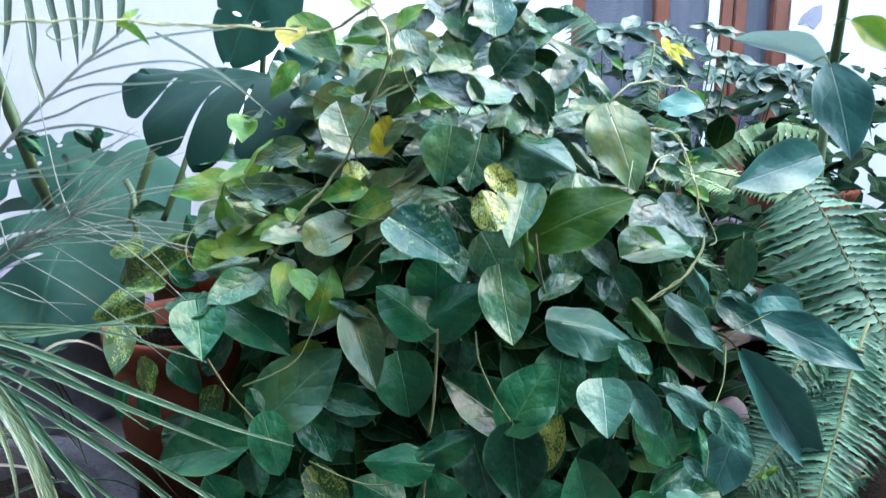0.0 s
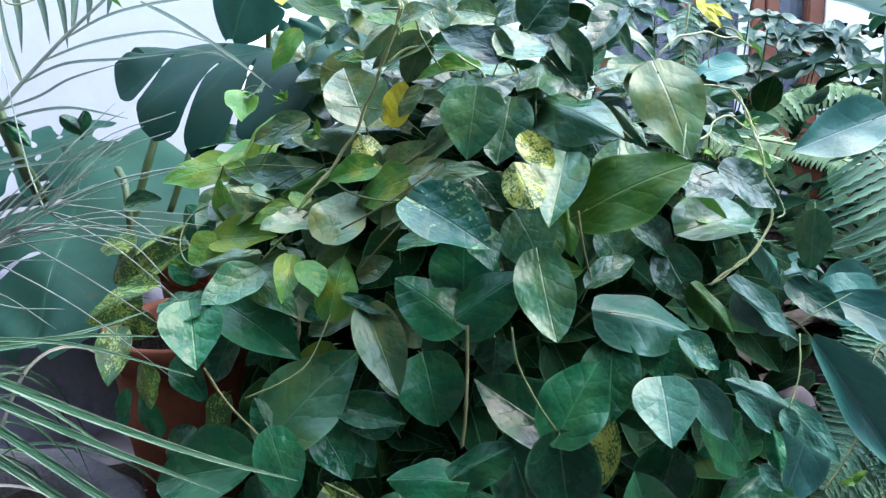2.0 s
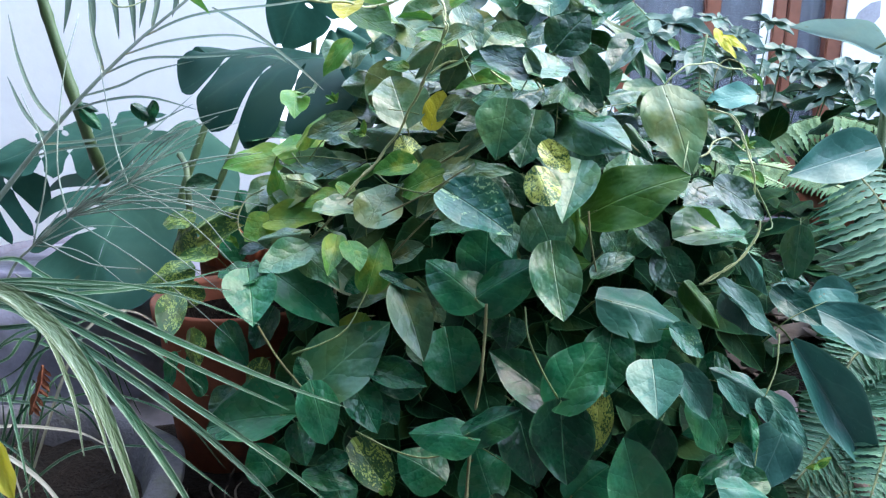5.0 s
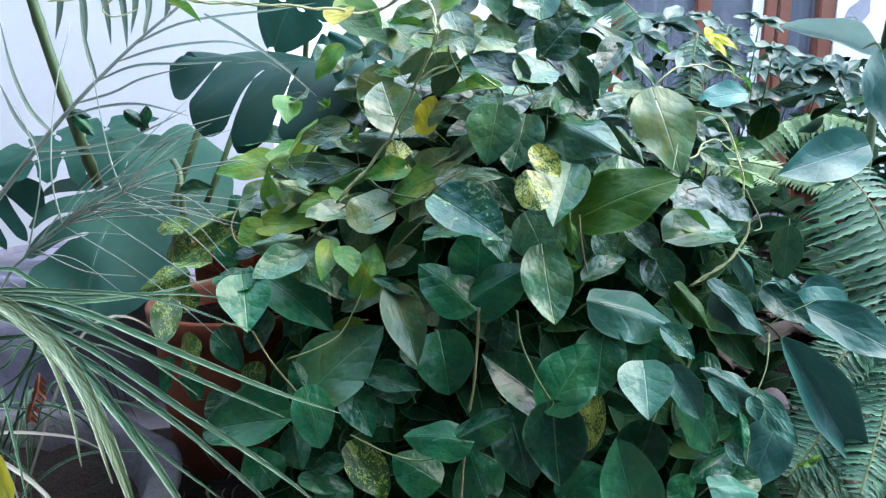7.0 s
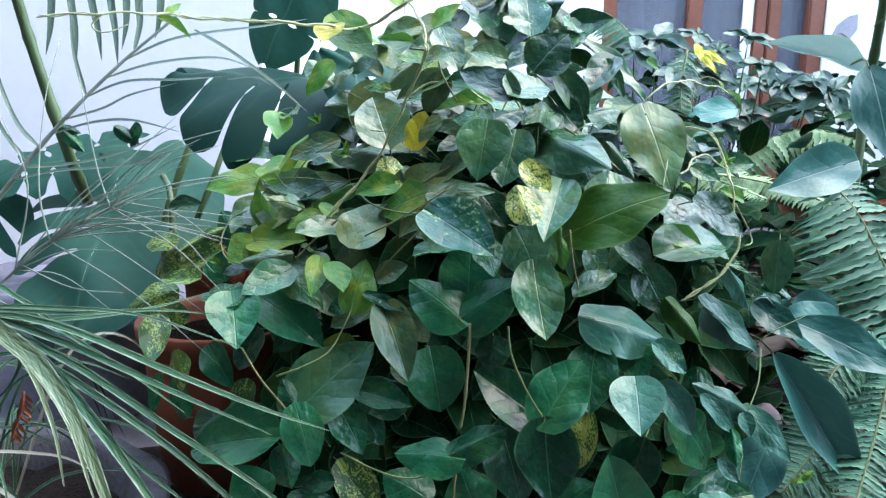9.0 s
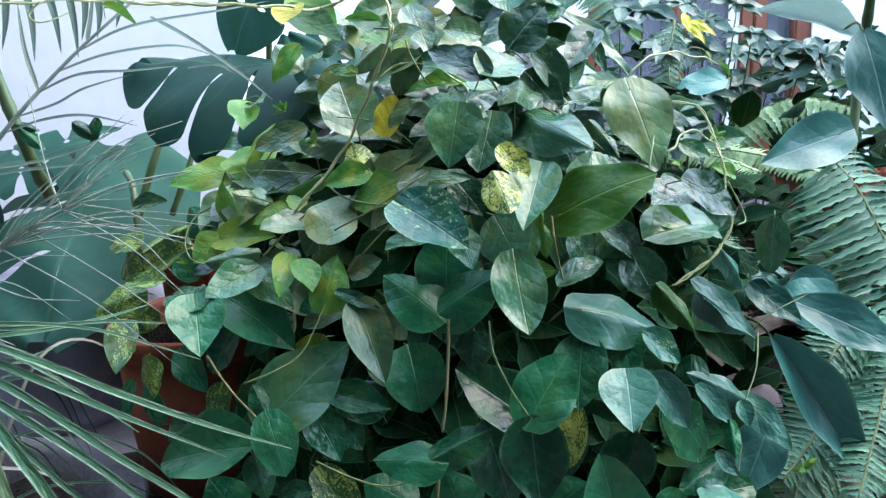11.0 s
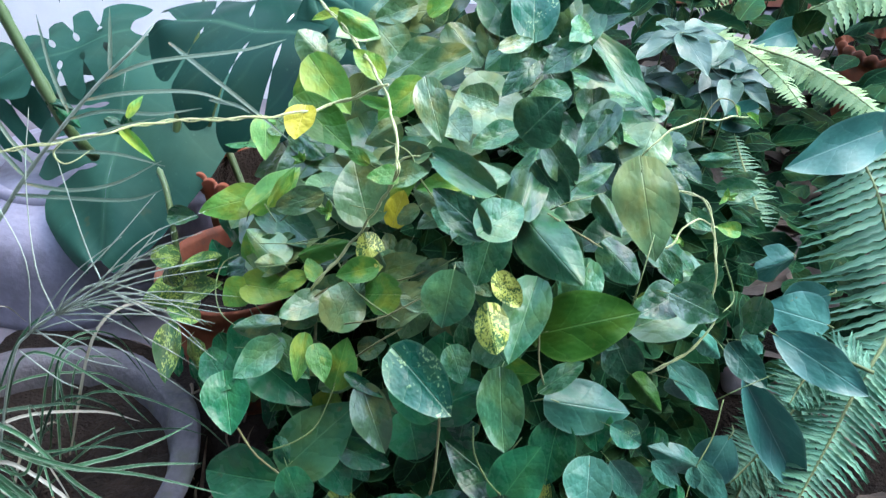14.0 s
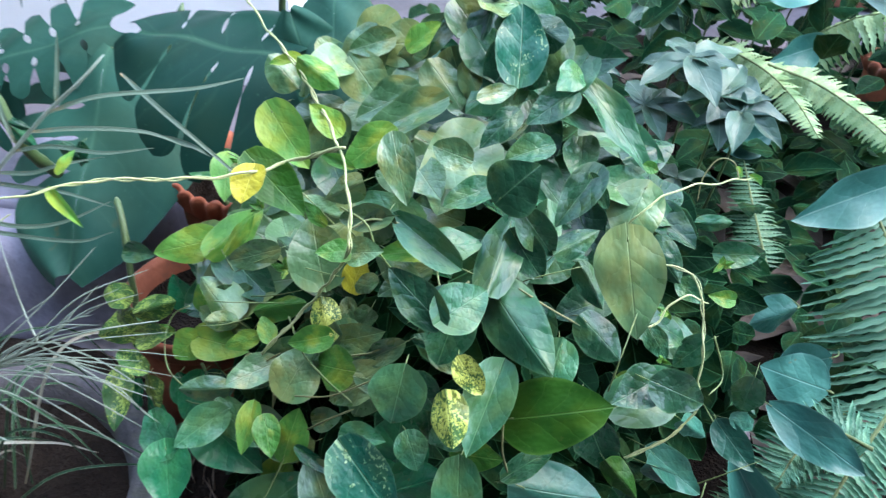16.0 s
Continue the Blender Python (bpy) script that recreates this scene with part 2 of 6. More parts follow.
CURTAIN = plain_material("reflection_grey_curtain", (0.13, 0.13, 0.15), (0.26, 0.255, 0.28), 4, 0.9)
STONE = plain_material("pinkish_stone", (0.30, 0.24, 0.25), (0.46, 0.38, 0.39), 7, 0.85)
GLASS, gnt, gb = material("door_glass", 0.06, 0.6)
gb.inputs["Base Color"].default_value = (0.55, 0.57, 0.62, 1)
gb.inputs["Transmission Weight"].default_value = 0.85


# ---- mesh helpers ----
def link_mesh(name, verts, faces, mats, parent=None, uvs=None, smooth=True, slots=None):
    me = bpy.data.meshes.new(name)
    me.from_pydata([tuple(v) for v in verts], [], faces)
    for m in mats:
        me.materials.append(m)
    if uvs is not None:
        layer = me.uv_layers.new(name="UVMap")
        idx = np.empty(len(me.loops), dtype=np.int32)
        me.loops.foreach_get("vertex_index", idx)
        layer.data.foreach_set("uv", np.asarray([q[:2] for q in uvs], dtype=np.float32)[idx].ravel())
        rim = me.attributes.new("edge", "FLOAT", "POINT")
        rim.data.foreach_set("value", [q[2] if len(q) > 2 else 0.0 for q in uvs])
    if smooth:
        me.polygons.foreach_set("use_smooth", [True] * len(me.polygons))
    if slots is not None:
        me.polygons.foreach_set("material_index", slots)
    me.update()
    ob = new(name, me)
    if parent is not None:
        ob.parent = parent
    return ob


def part(name, bm, mat, parent, label=""):
    me = bpy.data.meshes.new(name)
    bm.to_mesh(me)
    bm.free()
    me.materials.append(mat)
    ob = new(name, me)
    ob.parent = parent
    return tagged(ob, label)


def thing(name, label, category, at=(0, 0, 0), group="", kind=""):
    ob = new(name)
    ob.empty_display_size = 0.05
    ob.location = at
    return tagged(ob, label, category, group, kind)


def smooth_path(pts, steps=6):
    """A Catmull-Rom curve through the points."""
    p = [Vector(q) for q in pts]
    p = [2 * p[0] - p[1]] + p + [2 * p[-1] - p[-2]]
    out = []
    for i in range(1, len(p) - 2):
        a, b, c, d = p[i - 1 : i + 3]
        for k in range(steps):
            t = k / steps
            out.append(0.5 * (2 * b + (c - a) * t + (2 * a - 5 * b + 4 * c - d) * t * t + (3 * b - a - 3 * c + d) * t ** 3))
    return out + [p[-2]]


def tube_data(pts, r0, r1, sides=6, steps=6, knots=0.0):
    path = smooth_path(pts, steps)
    verts, faces = [], []
    up = Vector((0.31, 0.52, 0.79))
    n = len(path)
    for i, q in enumerate(path):
        way = (path[min(i + 1, n - 1)] - path[max(i - 1, 0)]).normalized()
        a = way.cross(up).normalized()
        b = way.cross(a)
        r = r0 + (r1 - r0) * i / (n - 1)
        if i == n - 1:
            r *= 0.35
        if knots and i % 7 == 3:
            r *= 1 + knots
        for k in range(sides):
            w = 2 * math.pi * k / sides
            verts.append(q + a * (r * math.cos(w)) + b * (r * math.sin(w)))
    for i in range(n - 1):
        for k in range(sides):
            j = (k + 1) % sides
            faces.append((i * sides + k, i * sides + j, (i + 1) * sides + j, (i + 1) * sides + k))
    faces.append(tuple(range(sides))[::-1])
    faces.append(tuple((n - 1) * sides + k for k in range(sides)))
    return verts, faces


def tube(name, pts, r0, r1, mat, parent, label="", sides=6, steps=6, knots=0.0):
    origin = parent.location if parent is not None and parent.type == "EMPTY" else Vector()
    v, f = tube_data([Vector(p) - origin for p in pts], r0, r1, sides, steps, knots)
    return tagged(link_mesh(name, v, f, [mat], parent), label)


def lathe(profile, turns=48, ripple=None):
    """Verts and faces of a turned shape; ripple(index, angle) adds to a ring's height."""
    verts, faces = [], []
    for i, (r, z) in enumerate(profile):
        for k in range(turns):
            w = 2 * math.pi * k / turns
            dz, dr = ripple(i, w) if ripple else (0, 0)
            verts.append(((r + dr) * math.cos(w), (r + dr) * math.sin(w), z + dz))
    for i in range(len(profile) - 1):
        for k in range(turns):
            j = (k + 1) % turns
            faces.append((i * turns + k, i * turns + j, (i + 1) * turns + j, (i + 1) * turns + k))
    return verts, faces


def box(bm, x0, x1, y0, y1, z0, z1):
    m = Matrix.LocRotScale(((x0 + x1) / 2, (y0 + y1) / 2, (z0 + z1) / 2), None, (x1 - x0, y1 - y0, z1 - z0))
    return bmesh.ops.create_cube(bm, size=1, matrix=m)


# ---- leaf blades ----
def blade_data(shape, bend, fold, wave, seed, rows=13, cols=8, skew=0.0):
    """A unit leaf: base at 0, tip at y = 1, one wide, face to +z."""
    rng = random.Random(seed)
    verts, faces, uvs = [], [], []
    ph = rng.uniform(0, 6)
    for i in range(rows + 1):
        s = i / rows
        s = s ** 1.35 if shape in ("ovate", "round") else s
        if shape == "ovate":
            h = 0.5 * math.sin(math.pi * min(1, s ** 0.60)) ** 0.74
        elif shape == "round":
            h = 0.5 * math.sin(math.pi * min(1, s ** 0.66)) ** 0.58
        elif shape == "lance":
            h = (s + 0.01) ** 0.72 * (1 - s) ** 0.95 * 1.58
        else:
            h = (s + 0.03) ** 0.30 * (1 - s) ** 0.6 * 0.78
        h = min(h, 0.5)
        for k in range(cols + 1):
            u = 2 * k / cols - 1
            x = u * h * (1 + 0.03 * math.sin(9 * s + ph + u))
            y = s - (0.17 if shape in ("ovate", "round") else 0.02) * (1 - s) ** 5 * abs(u) ** 1.4
            x += skew * s * s
            z = -bend * s * s + bend * 0.25 * s + fold * abs(u) * h * 2 - 0.05 * math.sin(math.pi * abs(u)) * h
            z += wave * math.sin(5.2 * s * 2 + ph + (1.5 if u > 0 else 0)) * abs(u) ** 1.5 * h
            z -= 0.10 * (abs(u) * h) ** 2 * 2
            verts.append((x, y, z))
            uvs.append(((u * h) + 0.5, s, max(abs(u), (s - 0.86) * 7.0)))
    for i in range(rows):
        for k in range(cols):
            a = i * (cols + 1) + k
            faces.append((a, a + 1, a + cols + 2, a + cols + 1))
    return verts, faces, uvs


def stalk_data(rng, verts, faces, uvs, slots):
    """A short leaf stalk that runs back from the blade's base."""
    n = len(verts)
    pts = [(0, 0.03, -0.004), (rng.uniform(-0.03, 0.03), -0.12, -0.05), (rng.uniform(-0.08, 0.08), -0.22, -0.34)]
    v, f = tube_data(pts, 0.014, 0.015, 5, 3)
    verts += v
    uvs += [(0.5, 0)] * len(v)
    slots += [1] * len(f)
    faces += [tuple(i + n for i in q) for q in f]


BLADES = {}
VARIANTS = [(0.16, 0.10, 0.09, 0.02), (0.26, -0.10, 0.10, -0.03), (0.08, 0.18, 0.07, 0.04), (0.30, 0.04, 0.11, 0.0), (-0.04, 0.14, 0.09, -0.05), (0.20, 0.20, 0.07, 0.03), (0.16, -0.14, 0.11, 0.05)]


def blade(shape, mat, variant, stalk=True):
    key = (shape, mat.name, variant, stalk)
    if key not in BLADES:
        bend, fold, wave, skew = VARIANTS[variant]
        v, f, uv = blade_data(shape, bend, fold, wave, variant * 7 + len(shape), skew=skew)
        slots = [0] * len(f)
        if stalk:
            stalk_data(random.Random(variant), v, f, uv, slots)
        ob = link_mesh("leaf", v, f, [mat, STEM], None, uv, True, slots)
        BLADES[key] = ob.data
        bpy.data.objects.remove(ob)
    return BLADES[key]


def leaf_pose(base, tip, width, normal):
    y = Vector(tip) - Vector(base)
    n = Vector(normal)
    x = y.cross(n).normalized()
    z = x.cross(y).normalized()
    length = y.length
    m = Matrix.Identity(4)
    for r in range(3):
        m[r][0], m[r][1], m[r][2], m[r][3] = x[r] * width, y[r], z[r] * length, base[r]
    return m


def put_leaf(parent, mesh, base, tip, width, normal, name="leaf"):
    ob = new(name, mesh)
    ob.parent = parent
    ob.matrix_parent_inverse = Matrix.Translation(parent.location).inverted()
    ob.matrix_basis = leaf_pose(base, tip, width, normal)
    return ob


EYE_SIDE = Vector((0.0, -0.75, 0.5))


def facing(base, tip, lean=0.0):
    """A normal for a leaf that turns its face to the open side and the sky."""
    a = (Vector(tip) - Vector(base)).normalized()
    n = EYE_SIDE + Vector((lean, 0, 0))
    return n - a * n.dot(a)


# ---- ground, wall, door ----
def ground():
    n, size = 44, 40.0
    verts, faces = [], []
    for i in range(n + 1):
        for k in range(n + 1):
            a, b = 2 * i / n - 1, 2 * k / n - 1
            x, y = size * a * abs(a) ** 1.6, 1.0 + size * b * abs(b) ** 1.6
            verts.append((x, y, 0.006 * noise.noise((x * 2, y * 2, 0))))
    for i in range(n):
        for k in range(n):
            q = i * (n + 1) + k
            faces.append((q, q + n + 1, q + n + 2, q + 1))
    tagged(link_mesh("ground", verts, faces, [PAVING]), "worn grey cement paving of the yard", "ground", kind="structure")


ground()

WALL_Y = 3.3
DOOR_X0, DOOR_X1, DOOR_TOP = 0.515, 1.406, 2.1


def wall():
    bm = bmesh.new()
    box(bm, -9, DOOR_X0, WALL_Y, WALL_Y + 0.22, 0, 2.5)
    box(bm, DOOR_X1, 9, WALL_Y, WALL_Y + 0.22, 0, 2.5)
    box(bm, DOOR_X0, DOOR_X1, WALL_Y, WALL_Y + 0.22, DOOR_TOP, 2.5)
    me = bpy.data.meshes.new("wall_north")
    bm.to_mesh(me)
    bm.free()
    me.materials.append(WHITEWASH)
    tagged(new("wall_north", me), "bright whitewashed plaster house wall", "wall", kind="structure")
    bm = bmesh.new()
    box(bm, DOOR_X0 - 0.6, DOOR_X1 + 0.6, WALL_Y + 1.4, WALL_Y + 1.5, 0, 2.6)
    box(bm, DOOR_X0 - 0.6, DOOR_X0 - 0.5, WALL_Y + 0.22, WALL_Y + 1.4, 0, 2.6)
    box(bm, DOOR_X1 + 0.5, DOOR_X1 + 0.6, WALL_Y + 0.22, WALL_Y + 1.4, 0, 2.6)
    box(bm, DOOR_X0 - 0.6, DOOR_X1 + 0.6, WALL_Y + 0.22, WALL_Y + 1.5, 2.6, 2.7)
    me = bpy.data.meshes.new("wall_room")
    bm.to_mesh(me)
    bm.free()
    me.materials.append(BARE_PLASTER)
    tagged(new("wall_room", me), "dim grey walls of the room behind the door", "wall", kind="structure")


wall()


def plain_wall(name, x0, x1, y0, y1, high, label, mat=None):
    bm = bmesh.new()
    box(bm, x0, x1, y0, y1, 0, high)
    me = bpy.data.meshes.new(name)
    bm.to_mesh(me)
    bm.free()
    me.materials.append(mat or BARE_PLASTER)
    tagged(new(name, me), label, "wall", kind="structure")


plain_wall("wall_wing", -2.5, -0.62, 2.30, WALL_Y, 2.5, "bright whitewashed wall of the house's projecting wing", WHITEWASH)
# unseen walls added round the yard to limit the sky light
plain_wall("wall_south", -3.2, 3.4, -1.7, -1.5, 2.4, "plain dark cement wall, unseen, added to hold back light opposite the house", DARK_CEMENT)
plain_wall("wall_west", -2.7, -2.5, -1.5, WALL_Y, 3.2, "high plain grey wall, unseen, added to cut sky light at the side", DARK_CEMENT)
plain_wall("wall_east", 3.4, 3.6, -1.5, WALL_Y, 1.2, "low plain dark cement wall, unseen, added to limit light at the side", DARK_CEMENT)


# unseen slab added overhead; it keeps sky light off the vine's front
def unseen_sky_block():
    bm = bmesh.new()
    box(bm, -3.4, 3.4, -1.7, 0.25, 2.404, 2.5)
    me = bpy.data.meshes.new("ceiling")
    bm.to_mesh(me)
    bm.free()
    me.materials.append(BARE_PLASTER)
    tagged(new("ceiling", me), "plain grey slab, unseen, added overhead to block sky light", "ceiling", kind="structure")


unseen_sky_block()


def glazed_door():
    door = thing("door_1", "brown varnished wooden glazed double door with narrow panes", "door", (0, 0, 0), kind="structure")
    y0 = WALL_Y + 0.03
    posts = [(DOOR_X0, 0.571, "frame"), (0.860, 0.922, "stile"), (1.132, 1.182, "stile"), (1.186, 1.238, "stile"), (1.342, DOOR_X1, "frame")]
    for a, b, name in posts:
        bm = bmesh.new()
        deep = 0.02 if name == "frame" else 0.0
        box(bm, a, b, y0 - deep, y0 + 0.07, 0.02, DOOR_TOP - 0.002)
        bmesh.ops.bevel(bm, geom=bm.edges[:], offset=0.006, segments=2, affect="EDGES")
        part(name, bm, BROWN_WOOD, door)
    for a, b in ((0.573, 0.858), (0.924, 1.130), (1.240, 1.340)):
        for z0, z1 in ((0.02, 0.26), (1.06, 1.12), (2.02, 2.095)):
            bm = bmesh.new()
            box(bm, a, b, y0 + 0.01, y0 + 0.055, z0, z1)
            bmesh.ops.bevel(bm, geom=bm.edges[:], offset=0.005, segments=2, affect="EDGES")
            part("rail", bm, BROWN_WOOD, door)
        for z0, z1 in ((0.262, 1.058), (1.122, 2.018)):
            bm = bmesh.new()
            box(bm, a, b, y0 + 0.028, y0 + 0.034, z0, z1)
            pane = part("pane", bm, GLASS, door, "dark window glass")
            pane.visible_shadow = False
    bm = bmesh.new()
    box(bm, 1.088, 1.130, y0 + 0.012, y0 + 0.024, 0.262, 2.018)
    part("muntin", bm, WHITEWASH, door, "pale painted strip")


glazed_door()


# the curtain's grey stands in for reflections in the panes
def curtain():
    verts, faces = [], []
    n = 60
    for i in range(n + 1):
        x = DOOR_X0 + (DOOR_X1 - DOOR_X0) * i / n
        y = WALL_Y + 0.17 + 0.03 * math.sin(i * 0.9) + 0.01 * math.sin(i * 2.3)
        verts += [(x, y, 0.03), (x, y + 0.01, 2.2)]
    for i in range(n):
        faces.append((2 * i, 2 * i + 2, 2 * i + 3, 2 * i + 1))
    ob = link_mesh("curtain", verts, faces, [CURTAIN])
    mod = ob.modifiers.new("thick", "SOLIDIFY")
    mod.thickness = 0.004
    tagged(ob, "grey folded curtain behind the door glass, its grey standing in for reflections", "curtain")


curtain()


def plaster_patch():
    bm = bmesh.new()
    ring = [(1.435, 3.294, 0.806), (1.449, 3.294, 0.843), (1.491, 3.294, 0.878), (1.527, 3.294, 0.887), (1.531, 3.294, 0.826), (1.505, 3.294, 0.790), (1.471, 3.294, 0.812)]
    fore = [bm.verts.new((p[0], WALL_Y - 0.004, p[2])) for p in ring]
    rear = [bm.verts.new((p[0], WALL_Y + 0.004, p[2])) for p in ring]
    bm.faces.new(fore)
    for k in range(len(ring)):
        j = (k + 1) % len(ring)
        bm.faces.new((fore[j], fore[k], rear[k], rear[j]))
    bmesh.ops.recalc_face_normals(bm, faces=bm.faces[:])
    me = bpy.data.meshes.new("plaster_patch")
    bm.to_mesh(me)
    bm.free()
    me.materials.append(BARE_PLASTER)
    tagged(new("plaster_patch", me), "flat grey patch on the whitewashed wall", "trim", kind="structure")


plaster_patch()


# ---- planting bed ----
def bed_height(x, y):
    edge = min(1, max(0, (x + 0.1) / 0.35)) * min(1, max(0, (y - 0.80) / 0.5)) * min(1, max(0, (3.0 - y) / 0.4)) * min(1, max(0, (3.2 - x) / 0.5))
    apron = min(1, max(0, (x + 0.50) / 0.15)) * min(1, max(0, (y - 0.62) / 0.15)) * min(1, max(0, (1.9 - y) / 0.3))
    apron = max(apron, min(1, max(0, (x + 0.95) / 0.1)) * min(1, max(0, (y - 0.42) / 0.1)) * min(1, max(0, (1.24 - y + 0.05 * noise.noise((x * 6, 2, 4))) / 0.06)) * (x < -0.3))
    flat = 0.03 + 0.014 * noise.noise((x * 7, y * 7, 1)) + 0.008 * noise.noise((x * 23, y * 23, 2))
    return -0.02 + (1 - edge) * apron * flat + edge * (0.14 + 0.05 * noise.noise((x * 2.2, y * 2.2, 3)) + 0.02 * noise.noise((x * 9, y * 9, 5)))


def bed():
    nx, ny = 180, 110
    verts, faces = [], []
    for i in range(nx + 1):
        for k in range(ny + 1):
            x, y = -1.0 + 4.25 * i / nx, 0.4 + 2.65 * k / ny
            verts.append((x, y, bed_height(x, y)))
    for i in range(nx):
        for k in range(ny):
            q = i * (ny + 1) + k
            faces.append((q, q + ny + 1, q + ny + 2, q + 1))
    tagged(link_mesh("planting_bed", verts, faces, [SOIL]), "dark raised soil bed below the plants", "soil", kind="structure")


bed()


def scatter_mesh(name, items, mat, label, category, cols=4, rows=6, shape="ovate"):
    """Many leaves joined in one mesh: items of base, tip, width, normal, variant."""
    V, F, U = [], [], []
    for base, tip, width, normal, variant in items:
        bend, fold, wave, skew = VARIANTS[variant]
        v, f, uv = blade_data(shape, bend, fold, wave, variant, rows, cols, skew)
        m = leaf_pose(base, tip, width, normal)
        n = len(V)
        V += [m @ Vector(p) for p in v]
        F += [tuple(i + n for i in q) for q in f]
        U += uv
    return tagged(link_mesh(name, V, F, [mat], None, U), label, category, kind="stuff")


def litter():
    rng = random.Random(5)
    items = []
    for _ in range(300):
        x, y = rng.uniform(-0.05, 1.5), rng.uniform(0.95, 2.6)
        if rng.random() < 0.5:
            x, y = rng.gauss(0.5, 0.2), rng.gauss(1.5, 0.25)
        z = max(bed_height(x, y), 0) + rng.uniform(0.004, 0.02)
        w = rng.uniform(0, 6.28)
        size = rng.uniform(0.05, 0.13)
        way = Vector((math.cos(w), math.sin(w), rng.uniform(-0.15, 0.2))) * size
        base = Vector((x, y, z))
        items.append((base, base + way, size * rng.uniform(0.4, 0.65), (rng.uniform(-0.3, 0.3), rng.uniform(-0.3, 0.3), 1), rng.randrange(7)))
    scatter_mesh("leaf_litter", items, DRY_LEAF, "dry brown fallen leaves lying on the soil", "leaf litter")


litter()


def twigs():
    rng = random.Random(66)
    V, F = [], []
    for k in range(120):
        x, y = rng.uniform(-0.60, 0.12), rng.uniform(0.66, 1.16)
        w, size = rng.uniform(0, 6.28), rng.uniform(0.03, 0.14)
        d = Vector((math.cos(w), math.sin(w), rng.uniform(-0.02, 0.12))) * size
        a = Vector((x, y, max(bed_height(x, y), 0) + 0.006))
        v, f = tube_data([a, a + d * 0.5 + Vector((rng.uniform(-0.008, 0.008), rng.uniform(-0.008, 0.008), 0.005)), a + d], rng.uniform(0.001, 0.004), 0.0008, 5, 3)
        n = len(V)
        V += v
        F += [tuple(i + n for i in q) for q in f]
    tagged(link_mesh("dry_twigs", V, F, [TWIG]), "dry broken twigs and bark lying on the ground", "twigs", kind="stuff")


twigs()


# ---- pots ----
def terracotta_pot(name, at, radius, height, label, depth=1.0):
    pot = thing(name, label, "plant pot", at)
    r, h = radius, height
    v, f = lathe([(0.0, 0.0), (r * 0.76, 0.0), (r * 0.78, 0.01), (r * 0.88, h * 0.45), (r * 0.93, h * 0.86), (r * 0.84, h * 0.86), (r * 0.80, h * 0.6), (0.0, h * 0.58)], 48)
    # slot 1: inner wall coloured as dark soil in place of its shade
    link_mesh("body", v, f, [TERRACOTTA, SOIL], pot, slots=[1 if i // 48 >= 5 else 0 for i in range(len(f))])
    waves = 26

    def ripple(i, w):
        k = (0, 0.2, 1, 1, 1, 0.3, 0)[i]
        return depth * 0.005 * k * math.sin(w * waves), depth * 0.006 * k * math.cos(w * waves)

    v, f = lathe([(r * 0.90, h * 0.84), (r * 0.97, h * 0.85), (r * 1.0, h * 0.93), (r * 1.01, h * 0.985), (r * 0.97, h), (r * 0.90, h * 0.96), (r * 0.845, h * 0.86)], 208, ripple)
    tagged(link_mesh("rim", v, f, [TERRACOTTA], pot), "pinched wavy rim" if depth else "plain thick rim")
    n = 28
    verts = [(0, 0, h * 0.66)] + [(r * 0.80 * math.cos(6.2832 * k / n), r * 0.80 * math.sin(6.2832 * k / n), h * 0.64) for k in range(n)]
    link_mesh("soil", verts, [(0, k + 1, (k + 1) % n + 1) for k in range(n)], [SOIL], pot)
    return pot


terracotta_pot("terracotta_pot", (-0.415, 1.430, 0.0), 0.135, 0.295, "red terracotta pot with a pinched wavy rim")
terracotta_pot("terracotta_pot", (-0.370, 1.120, 0.0), 0.126, 0.262, "plain red terracotta pot under the hanging vine", 0.0)
terracotta_pot("terracotta_pot", (0.98, 2.12, 0.12), 0.14, 0.2, "small red terracotta pot standing among the ferns")


def concrete_planter(at, radius, height):
    pot = thing("concrete_planter", "low round grey concrete planter with worn rim", "planter", at)
    r, h = radius, height

    def ripple(i, w):
        q = noise.noise((math.cos(w) * 3, math.sin(w) * 3, i * 0.4))
        return 0.006 * q, 0.008 * q

    v, f = lathe([(r * 0.7, 0), (r * 0.9, h * 0.4), (r * 0.985, h * 0.85), (r, h * 0.95), (r * 0.975, h), (r * 0.88, h * 0.99), (r * 0.84, h * 0.92), (r * 0.80, h * 0.5), (r * 0.78, h * 0.3)], 72, ripple)
    link_mesh("bowl", v, f, [CONCRETE], pot)
    rng = random.Random(3)
    n, rings = 40, 7
    verts, faces = [(0, 0, h * 0.6)], []
    for i in range(1, rings + 1):
        for k in range(n):
            w, q = 6.2832 * k / n, r * 0.80 * i / rings
            verts.append((q * math.cos(w), q * math.sin(w), h * 0.50 + rng.uniform(-0.008, 0.012)))
    faces += [(0, 1 + k, 1 + (k + 1) % n) for k in range(n)]
    for i in range(rings - 1):
        for k in range(n):
            j = (k + 1) % n
            faces.append((1 + i * n + k, 1 + (i + 1) * n + k, 1 + (i + 1) * n + j, 1 + i * n + j))
    link_mesh("soil", verts, faces, [SOIL], pot)
    return pot


